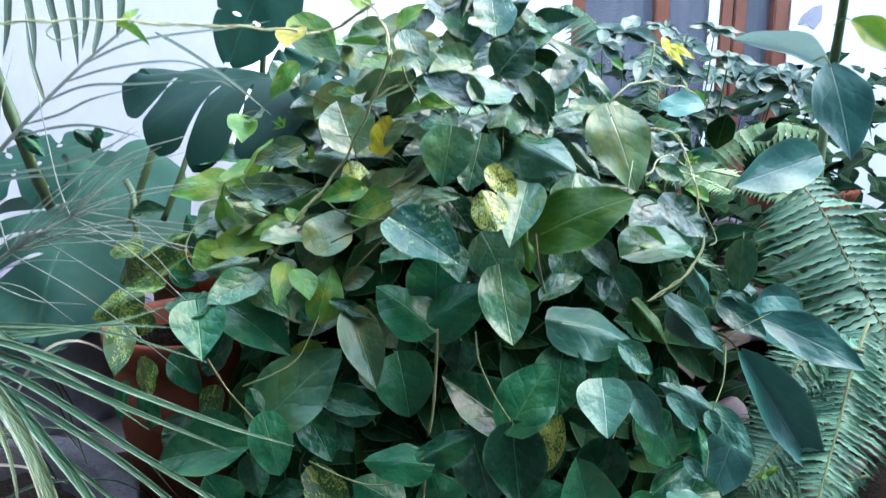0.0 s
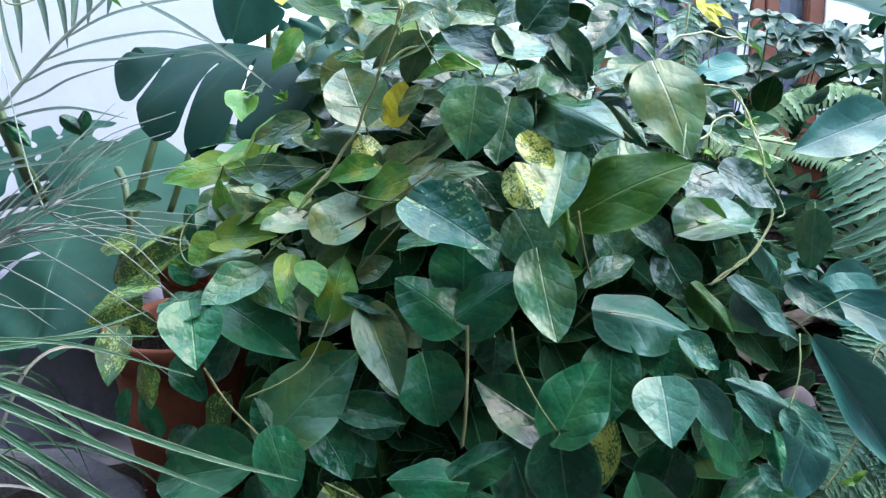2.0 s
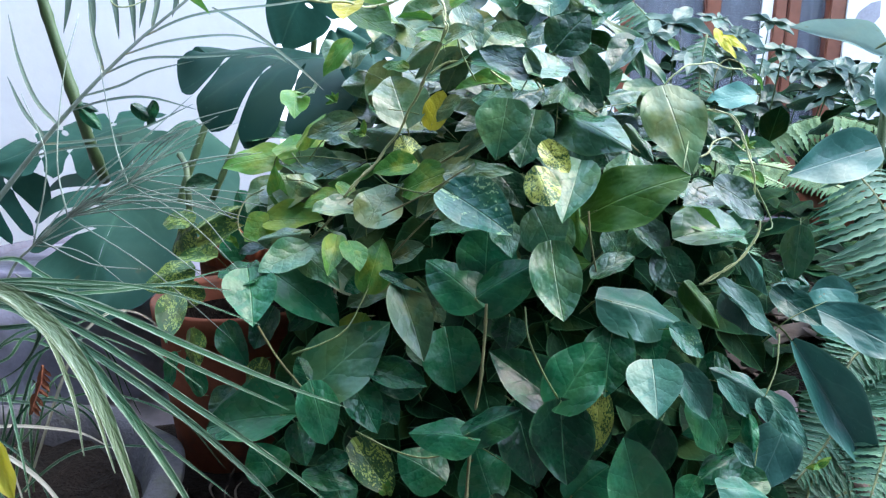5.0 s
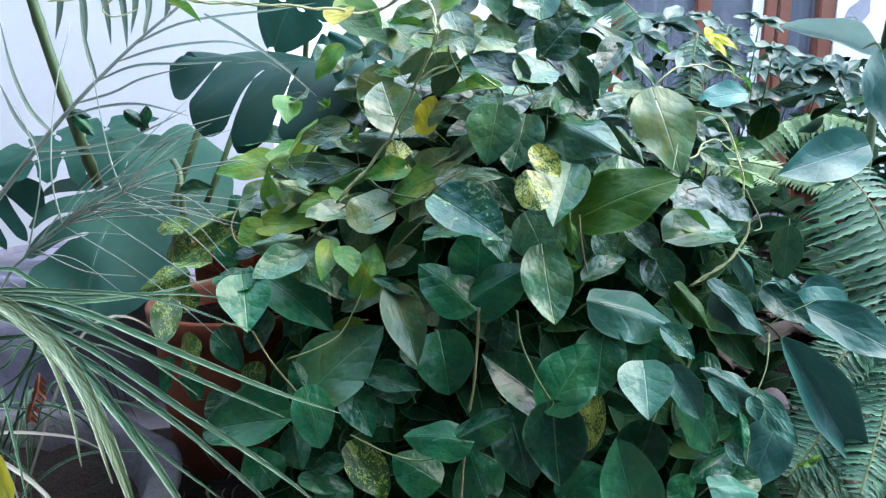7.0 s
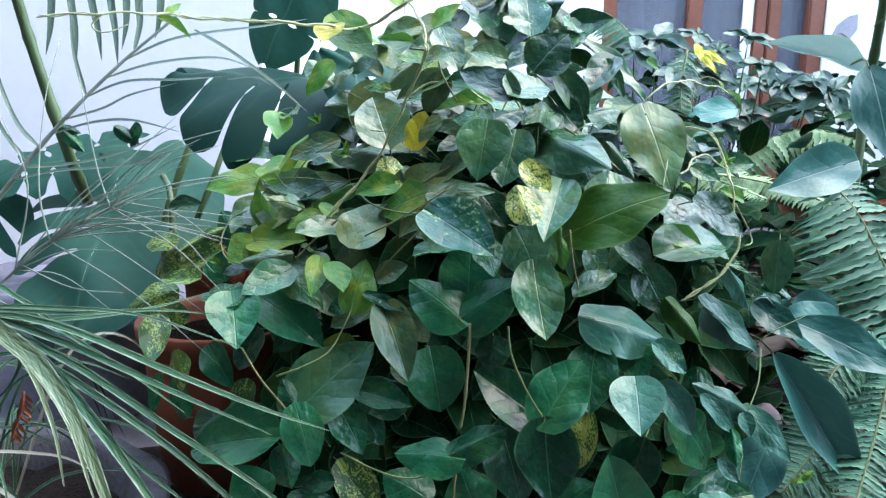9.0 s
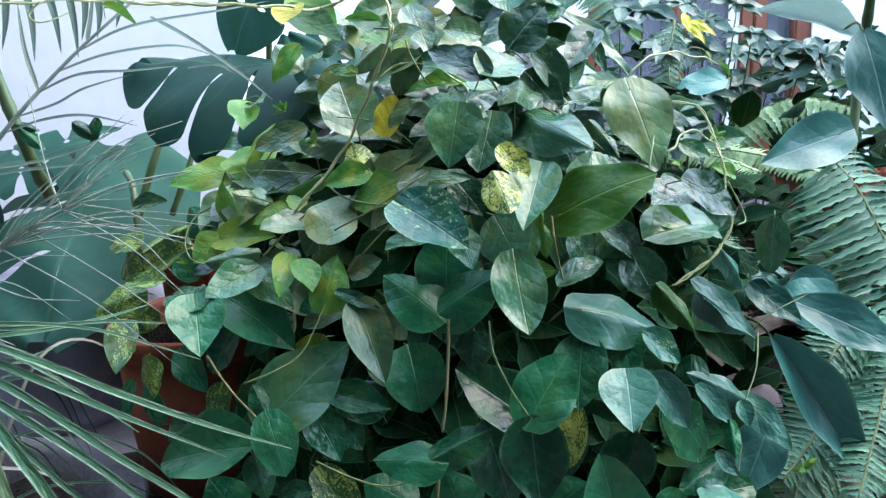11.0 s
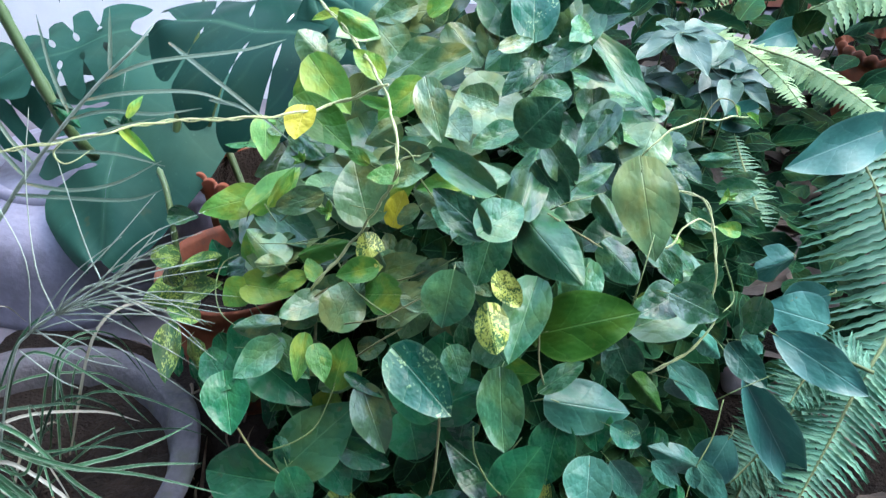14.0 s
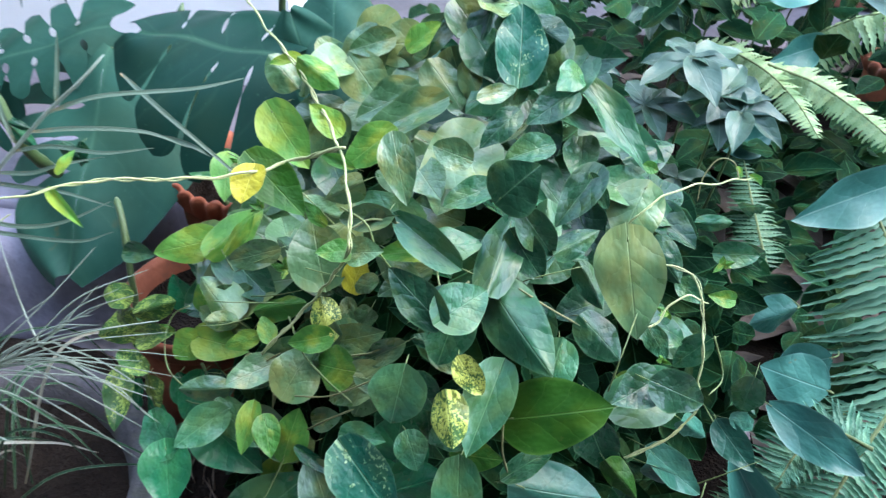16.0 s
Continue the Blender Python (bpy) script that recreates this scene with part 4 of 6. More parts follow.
vine_leaf("o", (0.064, 0.968, 0.601), (0.022, 0.937, 0.592), 0.032, (0.17, -0.50, 0.85))
vine_leaf("l", (-0.070, 0.890, 0.552), (-0.039, 0.887, 0.574), 0.028, (-0.51, -0.59, 0.62))
vine_leaf("l", (-0.166, 0.870, 0.478), (-0.113, 0.861, 0.509), 0.030, (-0.50, -0.49, 0.71))
vine_leaf("l", (-0.145, 0.838, 0.466), (-0.160, 0.863, 0.476), 0.021, (0.12, -0.29, 0.95))
vine_leaf("l", (-0.147, 0.778, 0.428), (-0.147, 0.738, 0.402), 0.025, (0.21, -0.53, 0.82))
vine_leaf("l", (-0.130, 0.766, 0.427), (-0.114, 0.734, 0.411), 0.028, (0.20, -0.38, 0.91))
vine_leaf("o", (-0.143, 0.923, 0.511), (-0.177, 0.984, 0.527), 0.047, (0.06, -0.23, 0.97))
vine_leaf("m", (-0.108, 0.904, 0.526), (-0.148, 0.967, 0.537), 0.054, (-0.01, -0.19, 0.98))
vine_leaf("d", (-0.242, 0.917, 0.445), (-0.139, 0.908, 0.502), 0.094, (-0.45, -0.54, 0.72))
vine_leaf("m", (-0.015, 0.790, 0.492), (-0.036, 0.761, 0.455), 0.040, (-0.06, -0.76, 0.64))
vine_leaf("m", (-0.041, 0.747, 0.445), (-0.001, 0.741, 0.456), 0.028, (-0.31, -0.36, 0.88))
vine_leaf("m", (0.021, 0.746, 0.459), (0.036, 0.727, 0.431), 0.033, (0.32, -0.70, 0.63))
vine_leaf("d", (0.180, 0.889, 0.502), (0.223, 0.870, 0.471), 0.044, (0.26, -0.64, 0.72))
vine_leaf("m", (0.171, 0.931, 0.538), (0.200, 0.907, 0.506), 0.029, (0.18, -0.71, 0.68))
vine_leaf("p", (0.270, 0.838, 0.372), (0.329, 0.835, 0.314), 0.038, (0.55, -0.59, 0.59))
vine_leaf("l", (-0.183, 1.043, 0.632), (-0.214, 1.026, 0.595), 0.029, (-0.11, -0.87, 0.48))
vine_leaf("m", (0.155, 0.836, 0.513), (0.144, 0.794, 0.479), 0.046, (-0.04, -0.62, 0.78))

# small bright leaves along the tendrils
vine_leaf("l", (-0.115, 0.939, 0.739), (-0.075, 0.915, 0.730), 0.030, (0.1, -0.6, 0.8))
vine_leaf("l", (-0.071, 0.890, 0.695), (-0.098, 0.900, 0.716), 0.026, (0.1, -0.6, 0.8))
vine_leaf("l", (-0.126, 0.957, 0.732), (-0.153, 0.948, 0.728), 0.014, (-0.1, -0.6, 0.8))
vine_leaf("l", (-0.303, 0.808, 0.675), (-0.293, 0.823, 0.690), 0.010, (0.2, -0.6, 0.7))
vine_leaf("l", (-0.298, 0.784, 0.668), (-0.263, 0.762, 0.655), 0.011, (0.2, -0.6, 0.7))
vine_leaf("k", (-0.150, 0.874, 0.665), (-0.094, 0.839, 0.630), 0.045, (0.1, -0.5, 0.85))
vine_leaf("y", (-0.142, 0.855, 0.668), (-0.144, 0.823, 0.652), 0.034, (-0.1, -0.5, 0.85))
vine_leaf("l", (-0.040, 0.799, 0.631), (-0.066, 0.786, 0.636), 0.022, (0.0, -0.6, 0.8))
vine_leaf("m", (-0.038, 0.798, 0.629), (-0.010, 0.790, 0.644), 0.028, (0.1, -0.6, 0.8))
vine_leaf("l", (-0.087, 0.873, 0.603), (-0.119, 0.895, 0.610), 0.016, (0.0, -0.8, 0.5))
vine_leaf("l", (-0.217, 0.923, 0.512), (-0.192, 0.941, 0.551), 0.020, (0.0, -0.8, 0.5))

def low_leaf(kind, a, b, w):
    vine_leaf(kind, a, b, w, facing(a, b, -0.2))


low_leaf("s", (-0.369, 0.928, 0.265), (-0.358, 0.909, 0.224), 0.030)
low_leaf("m", (-0.323, 0.932, 0.272), (-0.290, 0.904, 0.234), 0.040)
low_leaf("s", (-0.271, 0.906, 0.237), (-0.283, 0.885, 0.195), 0.036)
low_leaf("m", (-0.356, 0.912, 0.193), (-0.377, 0.921, 0.236), 0.028)
low_leaf("s", (-0.391, 0.933, 0.291), (-0.407, 0.926, 0.264), 0.026)
low_leaf("m", (-0.261, 0.922, 0.300), (-0.279, 0.901, 0.258), 0.042)
low_leaf("o", (-0.316, 0.914, 0.194), (-0.334, 0.887, 0.171), 0.034)
low_leaf("m", (-0.235, 0.892, 0.214), (-0.250, 0.861, 0.174), 0.044)
low_leaf("m", (-0.306, 1.013, 0.390), (-0.339, 1.033, 0.437), 0.046)
low_leaf("o", (-0.285, 1.038, 0.448), (-0.315, 1.007, 0.410), 0.046)
low_leaf("m", (-0.318, 0.984, 0.357), (-0.345, 1.001, 0.392), 0.040)
low_leaf("m", (-0.406, 0.957, 0.221), (-0.410, 0.937, 0.181), 0.022)

vine_leaf("o", (0.051, 1.033, 0.617), (-0.007, 0.960, 0.601), 0.075, Vector((0.0, -0.8, 0.6)))
vine_leaf("o", (-0.016, 0.774, 0.507), (-0.071, 0.768, 0.463), 0.040, Vector((-0.1, -0.6, 0.75)))
# the leaves that crown the vine
vine_leaf("o", (-0.020, 1.105, 0.669), (0.020, 1.069, 0.640), 0.050, Vector((0.05, -0.55, 0.83)))
vine_leaf("m", (0.026, 1.125, 0.700), (0.068, 1.088, 0.663), 0.058, Vector((0.05, -0.55, 0.83)))
vine_leaf("o", (0.080, 1.117, 0.696), (0.045, 1.074, 0.652), 0.052, Vector((0.05, -0.55, 0.83)))
vine_leaf("m", (0.122, 1.121, 0.705), (0.088, 1.079, 0.667), 0.055, Vector((0.05, -0.55, 0.83)))
vine_leaf("o", (-0.064, 1.124, 0.670), (-0.028, 1.123, 0.704), 0.046, Vector((0.05, -0.55, 0.83)))
vine_leaf("o", (-0.118, 1.136, 0.647), (-0.078, 1.126, 0.683), 0.050, Vector((0.05, -0.55, 0.83)))
vine_leaf("m", (0.154, 1.119, 0.689), (0.117, 1.077, 0.649), 0.050, Vector((0.05, -0.55, 0.83)))
vine_leaf("o", (0.002, 1.160, 0.720), (0.046, 1.122, 0.684), 0.055, Vector((0.05, -0.55, 0.83)))
vine_leaf("m", (-0.169, 1.151, 0.635), (-0.126, 1.140, 0.666), 0.050, Vector((0.05, -0.55, 0.83)))
vine_leaf("o", (-0.201, 1.143, 0.611), (-0.234, 1.149, 0.643), 0.048, Vector((0.05, -0.55, 0.83)))
vine_leaf("o", (0.070, 1.165, 0.727), (0.113, 1.139, 0.694), 0.056, Vector((0.05, -0.55, 0.83)))
vine_leaf("l", (-0.044, 1.108, 0.688), (-0.013, 1.117, 0.718), 0.030, Vector((0.05, -0.55, 0.83)))
vine_leaf("m", (0.153, 1.103, 0.666), (0.243, 1.050, 0.595), 0.044, Vector((0.2, -0.40, 0.90)))

def twisted(pts, phase, amp, turn):
    """The same line wound round itself like a twining shoot."""
    path = smooth_path(pts, 10)
    out, gone = [], 0.0
    for i, q in enumerate(path):
        gone += (q - path[max(i - 1, 0)]).length
        w = gone / turn * 6.2832 + phase
        out.append(q + Vector((math.cos(w) * amp, math.sin(w) * amp * 0.5, math.sin(w) * amp)))
    return out


def shoot(name, mat, r0, r1, pts):
    if name == "tendril":
        tube(name, twisted(pts, 0.0, 0.0011, 0.05), r0 * 0.8, r1 * 0.7, mat, vine, steps=2, knots=0.3)
        if len(pts) > 7:
            tube(name, twisted(pts, 3.0, 0.0014, 0.04), r0 * 0.5, r1 * 0.5, mat, vine, steps=2)
    else:
        tube(name, pts, r0 * 0.78, r1 * 0.72, mat, vine, knots=0.35)


shoot("tendril", PALE_STEM, 0.0018, 0.0014, [(-0.147, 0.817, 0.466), (-0.093, 0.837, 0.531), (-0.042, 0.792, 0.629), (-0.039, 0.800, 0.649), (-0.047, 0.829, 0.674), (-0.064, 0.866, 0.694), (-0.093, 0.906, 0.714), (-0.125, 0.944, 0.732), (-0.169, 0.987, 0.751), (-0.213, 1.034, 0.776)])
shoot("tendril", PALE_STEM, 0.0019, 0.0012, [(-0.058, 0.862, 0.696), (-0.111, 0.876, 0.668), (-0.147, 0.846, 0.668), (-0.196, 0.824, 0.670), (-0.267, 0.804, 0.672), (-0.302, 0.776, 0.674), (-0.345, 0.752, 0.672), (-0.397, 0.734, 0.668)])
shoot("tendril", PALE_STEM, 0.0014, 0.0008, [(-0.343, 0.751, 0.672), (-0.352, 0.749, 0.660), (-0.339, 0.744, 0.655), (-0.321, 0.756, 0.662)])
shoot("tendril", PALE_STEM, 0.0016, 0.0012, [(-0.060, 0.876, 0.597), (-0.032, 0.878, 0.611), (-0.002, 0.873, 0.606), (0.021, 0.862, 0.592), (0.036, 0.832, 0.577), (0.044, 0.801, 0.565)])
shoot("tendril", PALE_STEM, 0.0016, 0.0012, [(0.238, 0.818, 0.382), (0.268, 0.828, 0.399), (0.294, 0.842, 0.419), (0.304, 0.853, 0.442), (0.299, 0.860, 0.469), (0.297, 0.872, 0.502), (0.294, 0.892, 0.523), (0.284, 0.913, 0.553), (0.264, 0.921, 0.560), (0.229, 0.922, 0.557)])
shoot("tendril", PALE_STEM, 0.0016, 0.0012, [(0.241, 0.881, 0.511), (0.253, 0.888, 0.515), (0.262, 0.902, 0.528), (0.280, 0.916, 0.529), (0.305, 0.927, 0.515)])
shoot("tendril", PALE_STEM, 0.0015, 0.0011, [(0.205, 0.950, 0.565), (0.222, 0.955, 0.600), (0.262, 0.985, 0.614), (0.300, 1.010, 0.609), (0.328, 1.031, 0.604), (0.350, 1.055, 0.594)])
shoot("stem", WOODY_STEM, 0.0019, 0.0019, [(0.010, 0.726, 0.381), (0.009, 0.716, 0.346), (0.006, 0.702, 0.305), (0.002, 0.699, 0.282)])
shoot("stem", WOODY_STEM, 0.0019, 0.0022, [(-0.001, 0.690, 0.251), (-0.003, 0.682, 0.224), (-0.004, 0.673, 0.193)])
shoot("stem", STEM, 0.0013, 0.0012, [(0.047, 0.716, 0.382), (0.050, 0.701, 0.358), (0.064, 0.694, 0.327), (0.082, 0.697, 0.296)])
shoot("stem", STEM, 0.0013, 0.0012, [(-0.112, 0.683, 0.262), (-0.078, 0.676, 0.249), (-0.046, 0.676, 0.241), (-0.010, 0.684, 0.246)])
shoot("stem", WOODY_STEM, 0.0015, 0.0013, [(-0.211, 0.708, 0.356), (-0.189, 0.694, 0.330), (-0.161, 0.695, 0.293)])
shoot("stem", WOODY_STEM, 0.0013, 0.0011, [(-0.087, 0.769, 0.417), (-0.062, 0.763, 0.445), (-0.032, 0.755, 0.476)])
shoot("stem", WOODY_STEM, 0.0013, 0.0011, [(-0.179, 0.800, 0.424), (-0.149, 0.812, 0.453), (-0.126, 0.818, 0.471)])
shoot("stem", STEM, 0.0012, 0.0010, [(-0.176, 0.699, 0.332), (-0.148, 0.707, 0.341), (-0.126, 0.723, 0.353), (-0.110, 0.753, 0.385)])
shoot("stem", STEM, 0.0011, 0.0009, [(-0.250, 0.876, 0.464), (-0.269, 0.870, 0.453), (-0.273, 0.848, 0.434), (-0.259, 0.820, 0.420), (-0.234, 0.802, 0.416)])
shoot("stem", STEM, 0.0013, 0.0011, [(-0.122, 0.842, 0.500), (-0.098, 0.809, 0.485), (-0.066, 0.782, 0.480), (-0.035, 0.757, 0.483)])
shoot("stem", STEM, 0.0012, 0.0010, [(0.339, 0.851, 0.318), (0.326, 0.815, 0.292), (0.307, 0.787, 0.269)])
shoot("stem", STEM, 0.0013, 0.0010, [(-0.059, 0.843, 0.645), (-0.032, 0.829, 0.640), (-0.023, 0.825, 0.618), (-0.007, 0.827, 0.589)])
shoot("stem", STEM, 0.0012, 0.0010, [(0.208, 0.829, 0.467), (0.215, 0.841, 0.505), (0.228, 0.882, 0.528)])
shoot("stem", WOODY_STEM, 0.0013, 0.0012, [(0.109, 0.773, 0.466), (0.111, 0.760, 0.440), (0.119, 0.760, 0.405)])
shoot("stem", WOODY_STEM, 0.0013, 0.0012, [(0.063, 0.830, 0.587), (0.042, 0.812, 0.570), (0.024, 0.797, 0.568)])
shoot("stem", WOODY_STEM, 0.0013, 0.0012, [(-0.044, 0.793, 0.507), (-0.020, 0.786, 0.523), (0.005, 0.792, 0.540)])
shoot("stem", WOODY_STEM, 0.0014, 0.0013, [(0.109, 0.856, 0.563), (0.137, 0.857, 0.544), (0.173, 0.866, 0.516)])
shoot("stem", WOODY_STEM, 0.0012, 0.0011, [(-0.099, 0.777, 0.456), (-0.056, 0.764, 0.480), (-0.009, 0.769, 0.510)])
shoot("stem", STEM, 0.0012, 0.0011, [(0.321, 0.924, 0.472), (0.336, 0.903, 0.434), (0.319, 0.876, 0.431)])

tube("tendril", [(0.328, 1.031, 0.604), (0.322, 1.045, 0.616), (0.305, 1.045, 0.618), (0.292, 1.035, 0.600), (0.290, 1.025, 0.575)], 0.0010, 0.0007, WOODY_STEM, vine)
vine_leaf("l", Vector((0.345, 1.05, 0.598)), Vector((0.366, 1.062, 0.582)), 0.009, (0, -0.7, 0.7))
vine_leaf("l", Vector((0.326, 1.04, 0.612)), Vector((0.338, 1.045, 0.598)), 0.008, (0, -0.7, 0.7))

# woody stems inside, from the pot's soil outwards
rng = random.Random(11)
for k in range(14):
    x, z = rng.uniform(-0.2, 0.34), rng.uniform(0.12, 0.4)
    tube("stem", [(-0.2 + rng.uniform(-0.08, 0.1), 1.15, 0.38), (0.4 * x - 0.08, 1.04, 0.36 + rng.uniform(-0.05, 0.04)), (x, 0.95, z * 0.8 + 0.04), (x + rng.uniform(-0.03, 0.03), 0.87, z - 0.08)], 0.004, 0.002, WOODY_STEM, vine, knots=0.3)


rng = random.Random(77)
for k in range(150):
    x, y = rng.uniform(-0.27, 0.27), rng.uniform(0.93, 1.30)
    z = 0.46 + 0.62 * (y - 0.80) - 0.9 * max(0.0, y - 1.08) - 0.5 * abs(x - 0.05) + rng.uniform(-0.05, 0.05)
    w = rng.uniform(0, 6.28)
    base = Vector((x, y, min(z, 0.70)))
    way = Vector((math.cos(w), 0.7 * math.sin(w) - 0.25, rng.uniform(-0.45, 0.15))).normalized()
    size = rng.uniform(0.055, 0.085)
    vine_leaf(rng.choice("mmmofo"), base, base + way * size, size * rng.uniform(0.6, 0.8), Vector((rng.uniform(-0.4, 0.4), -0.45, 0.85)))


# small leaves and thin twigs between the large ones
def filler():
    rng = random.Random(404)
    for k in range(150):
        z = rng.uniform(0.10, 0.58)
        half = 0.36 - 0.4 * max(0, z - 0.4)
        x = rng.uniform(-half + 0.04, half + 0.02)
        if x < -0.23 and z < 0.34 or (z < 0.42 and k % 5 < 3):
            continue
        base = Vector((x, front(x, z) + rng.uniform(0.028, 0.06), z))
        if k % 4 == 3:
            d = Vector((rng.uniform(-1, 1), rng.uniform(-0.3, 0.3), rng.uniform(-1, 0.5))).normalized() * rng.uniform(0.04, 0.09)
            tube("stem", [base, base + d * 0.5 + Vector((rng.uniform(-0.012, 0.012), -0.01, 0.006)), base + d], 0.0008, 0.0005, STEM, vine, sides=5, steps=4)
            continue
        way = Vector((rng.uniform(-1, 1), rng.uniform(-0.5, 0.1), rng.uniform(-1.0, 0.4))).normalized()
        if k % 8 == 1:
            base.y -= 0.025
            for j in range(4):
                d = Vector((rng.uniform(-1, 1), rng.uniform(-0.6, 0.1), rng.uniform(-0.4, 1.0))).normalized() * rng.uniform(0.009, 0.017)
                vine_leaf("l", base, base + d, d.length * 0.5, facing(base, base + d, 0.0))
            continue
        size = rng.uniform(0.022, 0.055)
        kind, turn = rng.choice("mmmmmoool"), rng.uniform(-0.5, 0.5)
        if k in (29, 56, 66, 77, 113):
            continue
        vine_leaf(kind, base, base + way * size, size * rng.uniform(0.55, 0.8), facing(base, base + way, turn))


# lighter shoots over the shoulder of the vine
def shoulder():
    rng = random.Random(91)
    for k in range(34):
        x, z = rng.uniform(-0.27, -0.02), rng.uniform(0.34, 0.57)
        base = Vector((x, front(x, z) + rng.uniform(0.01, 0.05), z))
        way = Vector((rng.uniform(-1, 1), rng.uniform(-0.5, 0.0), rng.uniform(-0.9, 0.5))).normalized()
        size = rng.uniform(0.032, 0.058)
        kind = rng.choice("ooloolm")
        if k in (0, 3, 4, 5, 7, 10, 13, 15, 18, 21, 25, 26, 27, 28, 29, 31):
            continue
        vine_leaf(kind, base, base + way * size, size * rng.uniform(0.58, 0.8), facing(base, base + way, rng.uniform(-0.4, 0.3)))


def front(x, z):
    """How far the leafy front of the vine stands at a width and height."""
    return 0.575 + 0.053 * x + 1.013 * z - 0.189 * x * x - 2.895 * z * z - 0.22 * x * z + 3.454 * z ** 3 + 4.0 * x * x * z


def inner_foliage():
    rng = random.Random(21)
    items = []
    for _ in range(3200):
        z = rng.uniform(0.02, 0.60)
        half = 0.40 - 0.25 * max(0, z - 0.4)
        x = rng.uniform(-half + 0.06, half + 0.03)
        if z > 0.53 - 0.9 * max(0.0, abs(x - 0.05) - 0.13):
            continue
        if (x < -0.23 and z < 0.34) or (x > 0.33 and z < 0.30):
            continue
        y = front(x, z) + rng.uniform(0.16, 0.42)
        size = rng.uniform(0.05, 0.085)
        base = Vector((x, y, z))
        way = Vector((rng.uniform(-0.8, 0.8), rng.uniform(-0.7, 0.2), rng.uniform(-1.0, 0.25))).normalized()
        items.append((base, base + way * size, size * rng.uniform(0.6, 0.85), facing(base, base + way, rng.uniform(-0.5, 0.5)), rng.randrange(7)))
    scatter_mesh("inner_foliage", items, SHADE_LEAF, "green leaves deep inside the vine, coloured dark for their shade", "foliage")


# leaves at the back of the crown, seen over the front ones
def crown():
    rng = random.Random(733)
    for k in range(30):
        x = -0.20 + 0.36 * (k + rng.uniform(0.1, 0.9)) / 30
        y = rng.uniform(1.08, 1.20)
        z = 0.735 - 2.2 * (x - 0.02) ** 2 - rng.uniform(0.0, 0.10)
        base = Vector((x, y, z))
        way = Vector((rng.uniform(-0.9, 0.9), rng.uniform(-0.8, -0.1), rng.uniform(-0.8, 0.3))).normalized()
        size = rng.uniform(0.050, 0.078)
        vine_leaf("o", base, base + way * size, size * rng.uniform(0.62, 0.85), facing(base, base + way, rng.uniform(-0.4, 0.4)))


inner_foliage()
filler()
shoulder()
crown()

# ---- dry husks caught on top ----
husks = thing("dry_husk", "dry split brown husk caught on top of the vine", "dry husk", (0.02, 1.05, 0.62))
for k in range(4):
    a, b = (-0.007, 1.053, 0.626), (0.056, 1.063, 0.622)
    off = Vector((0, 0.012 * k, -0.012 * k)) - husks.location
    tube("strip", [Vector(a) + off, (Vector(a) + Vector(b)) / 2 + off + Vector((0, 0, 0.006)), Vector(b) + off], 0.005, 0.003, DRY_LEAF, husks)


# ---- monstera ----
monstera = thing("monstera_plant", "monstera with large split dark green leaves growing by the wall", "houseplant", (-0.55, 1.55, 0.0))


def split_leaf(base, tip, width, normal, near, far, arch=1.2, bend=0.10, sweep=0.25, slit=0.05, holes=0.0, reach=0.45):
    """A broad heart-shaped blade. near and far: where along each side a slit runs in; arch: how far the sides bend down, in radians;
    holes: the size of the oval gaps beside the midrib; reach: where the slits begin, from the midrib outwards."""
    V, F, U = [], [], []
    length = (Vector(tip) - Vector(base)).length
    rows, cols = 9, 22

    def spot(s, u):
        h = 0.5 * math.sin(math.pi * min(1, (s * 0.97 + 0.012) ** 0.58)) ** 0.62
        a = abs(u) * arch
        x = math.copysign(math.sin(a) / arch * h, u)
        y = s - 0.20 * (1 - s) ** 5 * abs(u) ** 1.3 + sweep * abs(u) * s * (1 - 0.55 * s)
        z = -(1 - math.cos(a)) / arch * h * width / length - bend * s * s + 0.018 * math.sin(u * 6 + s * 11)
        V.append((x, y, z))
        U.append((u * h + 0.5, s))

    def gap(u):
        """Half the opening between two lobes at a distance from the midrib."""
        g = slit * max(0.0, (abs(u) - reach) / (1 - reach)) ** 0.55 if abs(u) > reach else 0.0
        d = (abs(u) - 0.24) / 0.10
        return g + (holes * math.sqrt(1 - d * d) if abs(d) < 1 else 0.0)

    for sign, cuts in ((-1, near), (1, far)):
        marks = [0.0] + list(cuts) + [1.0]
        for s0, s1 in zip(marks, marks[1:]):
            n = len(V)
            for i in range(rows + 1):
                for k in range(cols + 1):
                    u = sign * k / cols
                    g = gap(u)
                    lo = s0 + (g if s0 > 0 else 0.0)
                    hi = s1 - (g if s1 < 1 else 0.0)
                    # the corners of each lobe are rounded
                    r = 0.30 * max(0.0, (abs(u) - 0.82) / 0.18) ** 2 * (s1 - s0)
                    lo, hi = lo + (r if s0 > 0 else 0.0), hi - (r if s1 < 1 else 0.0)
                    spot(lo + (hi - lo) * i / rows, u)
            for i in range(rows):
                for k in range(cols):
                    a = n + i * (cols + 1) + k
                    f = (a, a + 1, a + cols + 2, a + cols + 1)
                    F.append(f if sign > 0 else f[::-1])
    ob = link_mesh("leaf", V, F, [MONSTERA_LEAF], monstera, U)
    ob.matrix_parent_inverse = Matrix.Translation(monstera.location).inverted()
    ob.matrix_basis = leaf_pose(base, tip, width, normal)
    return ob


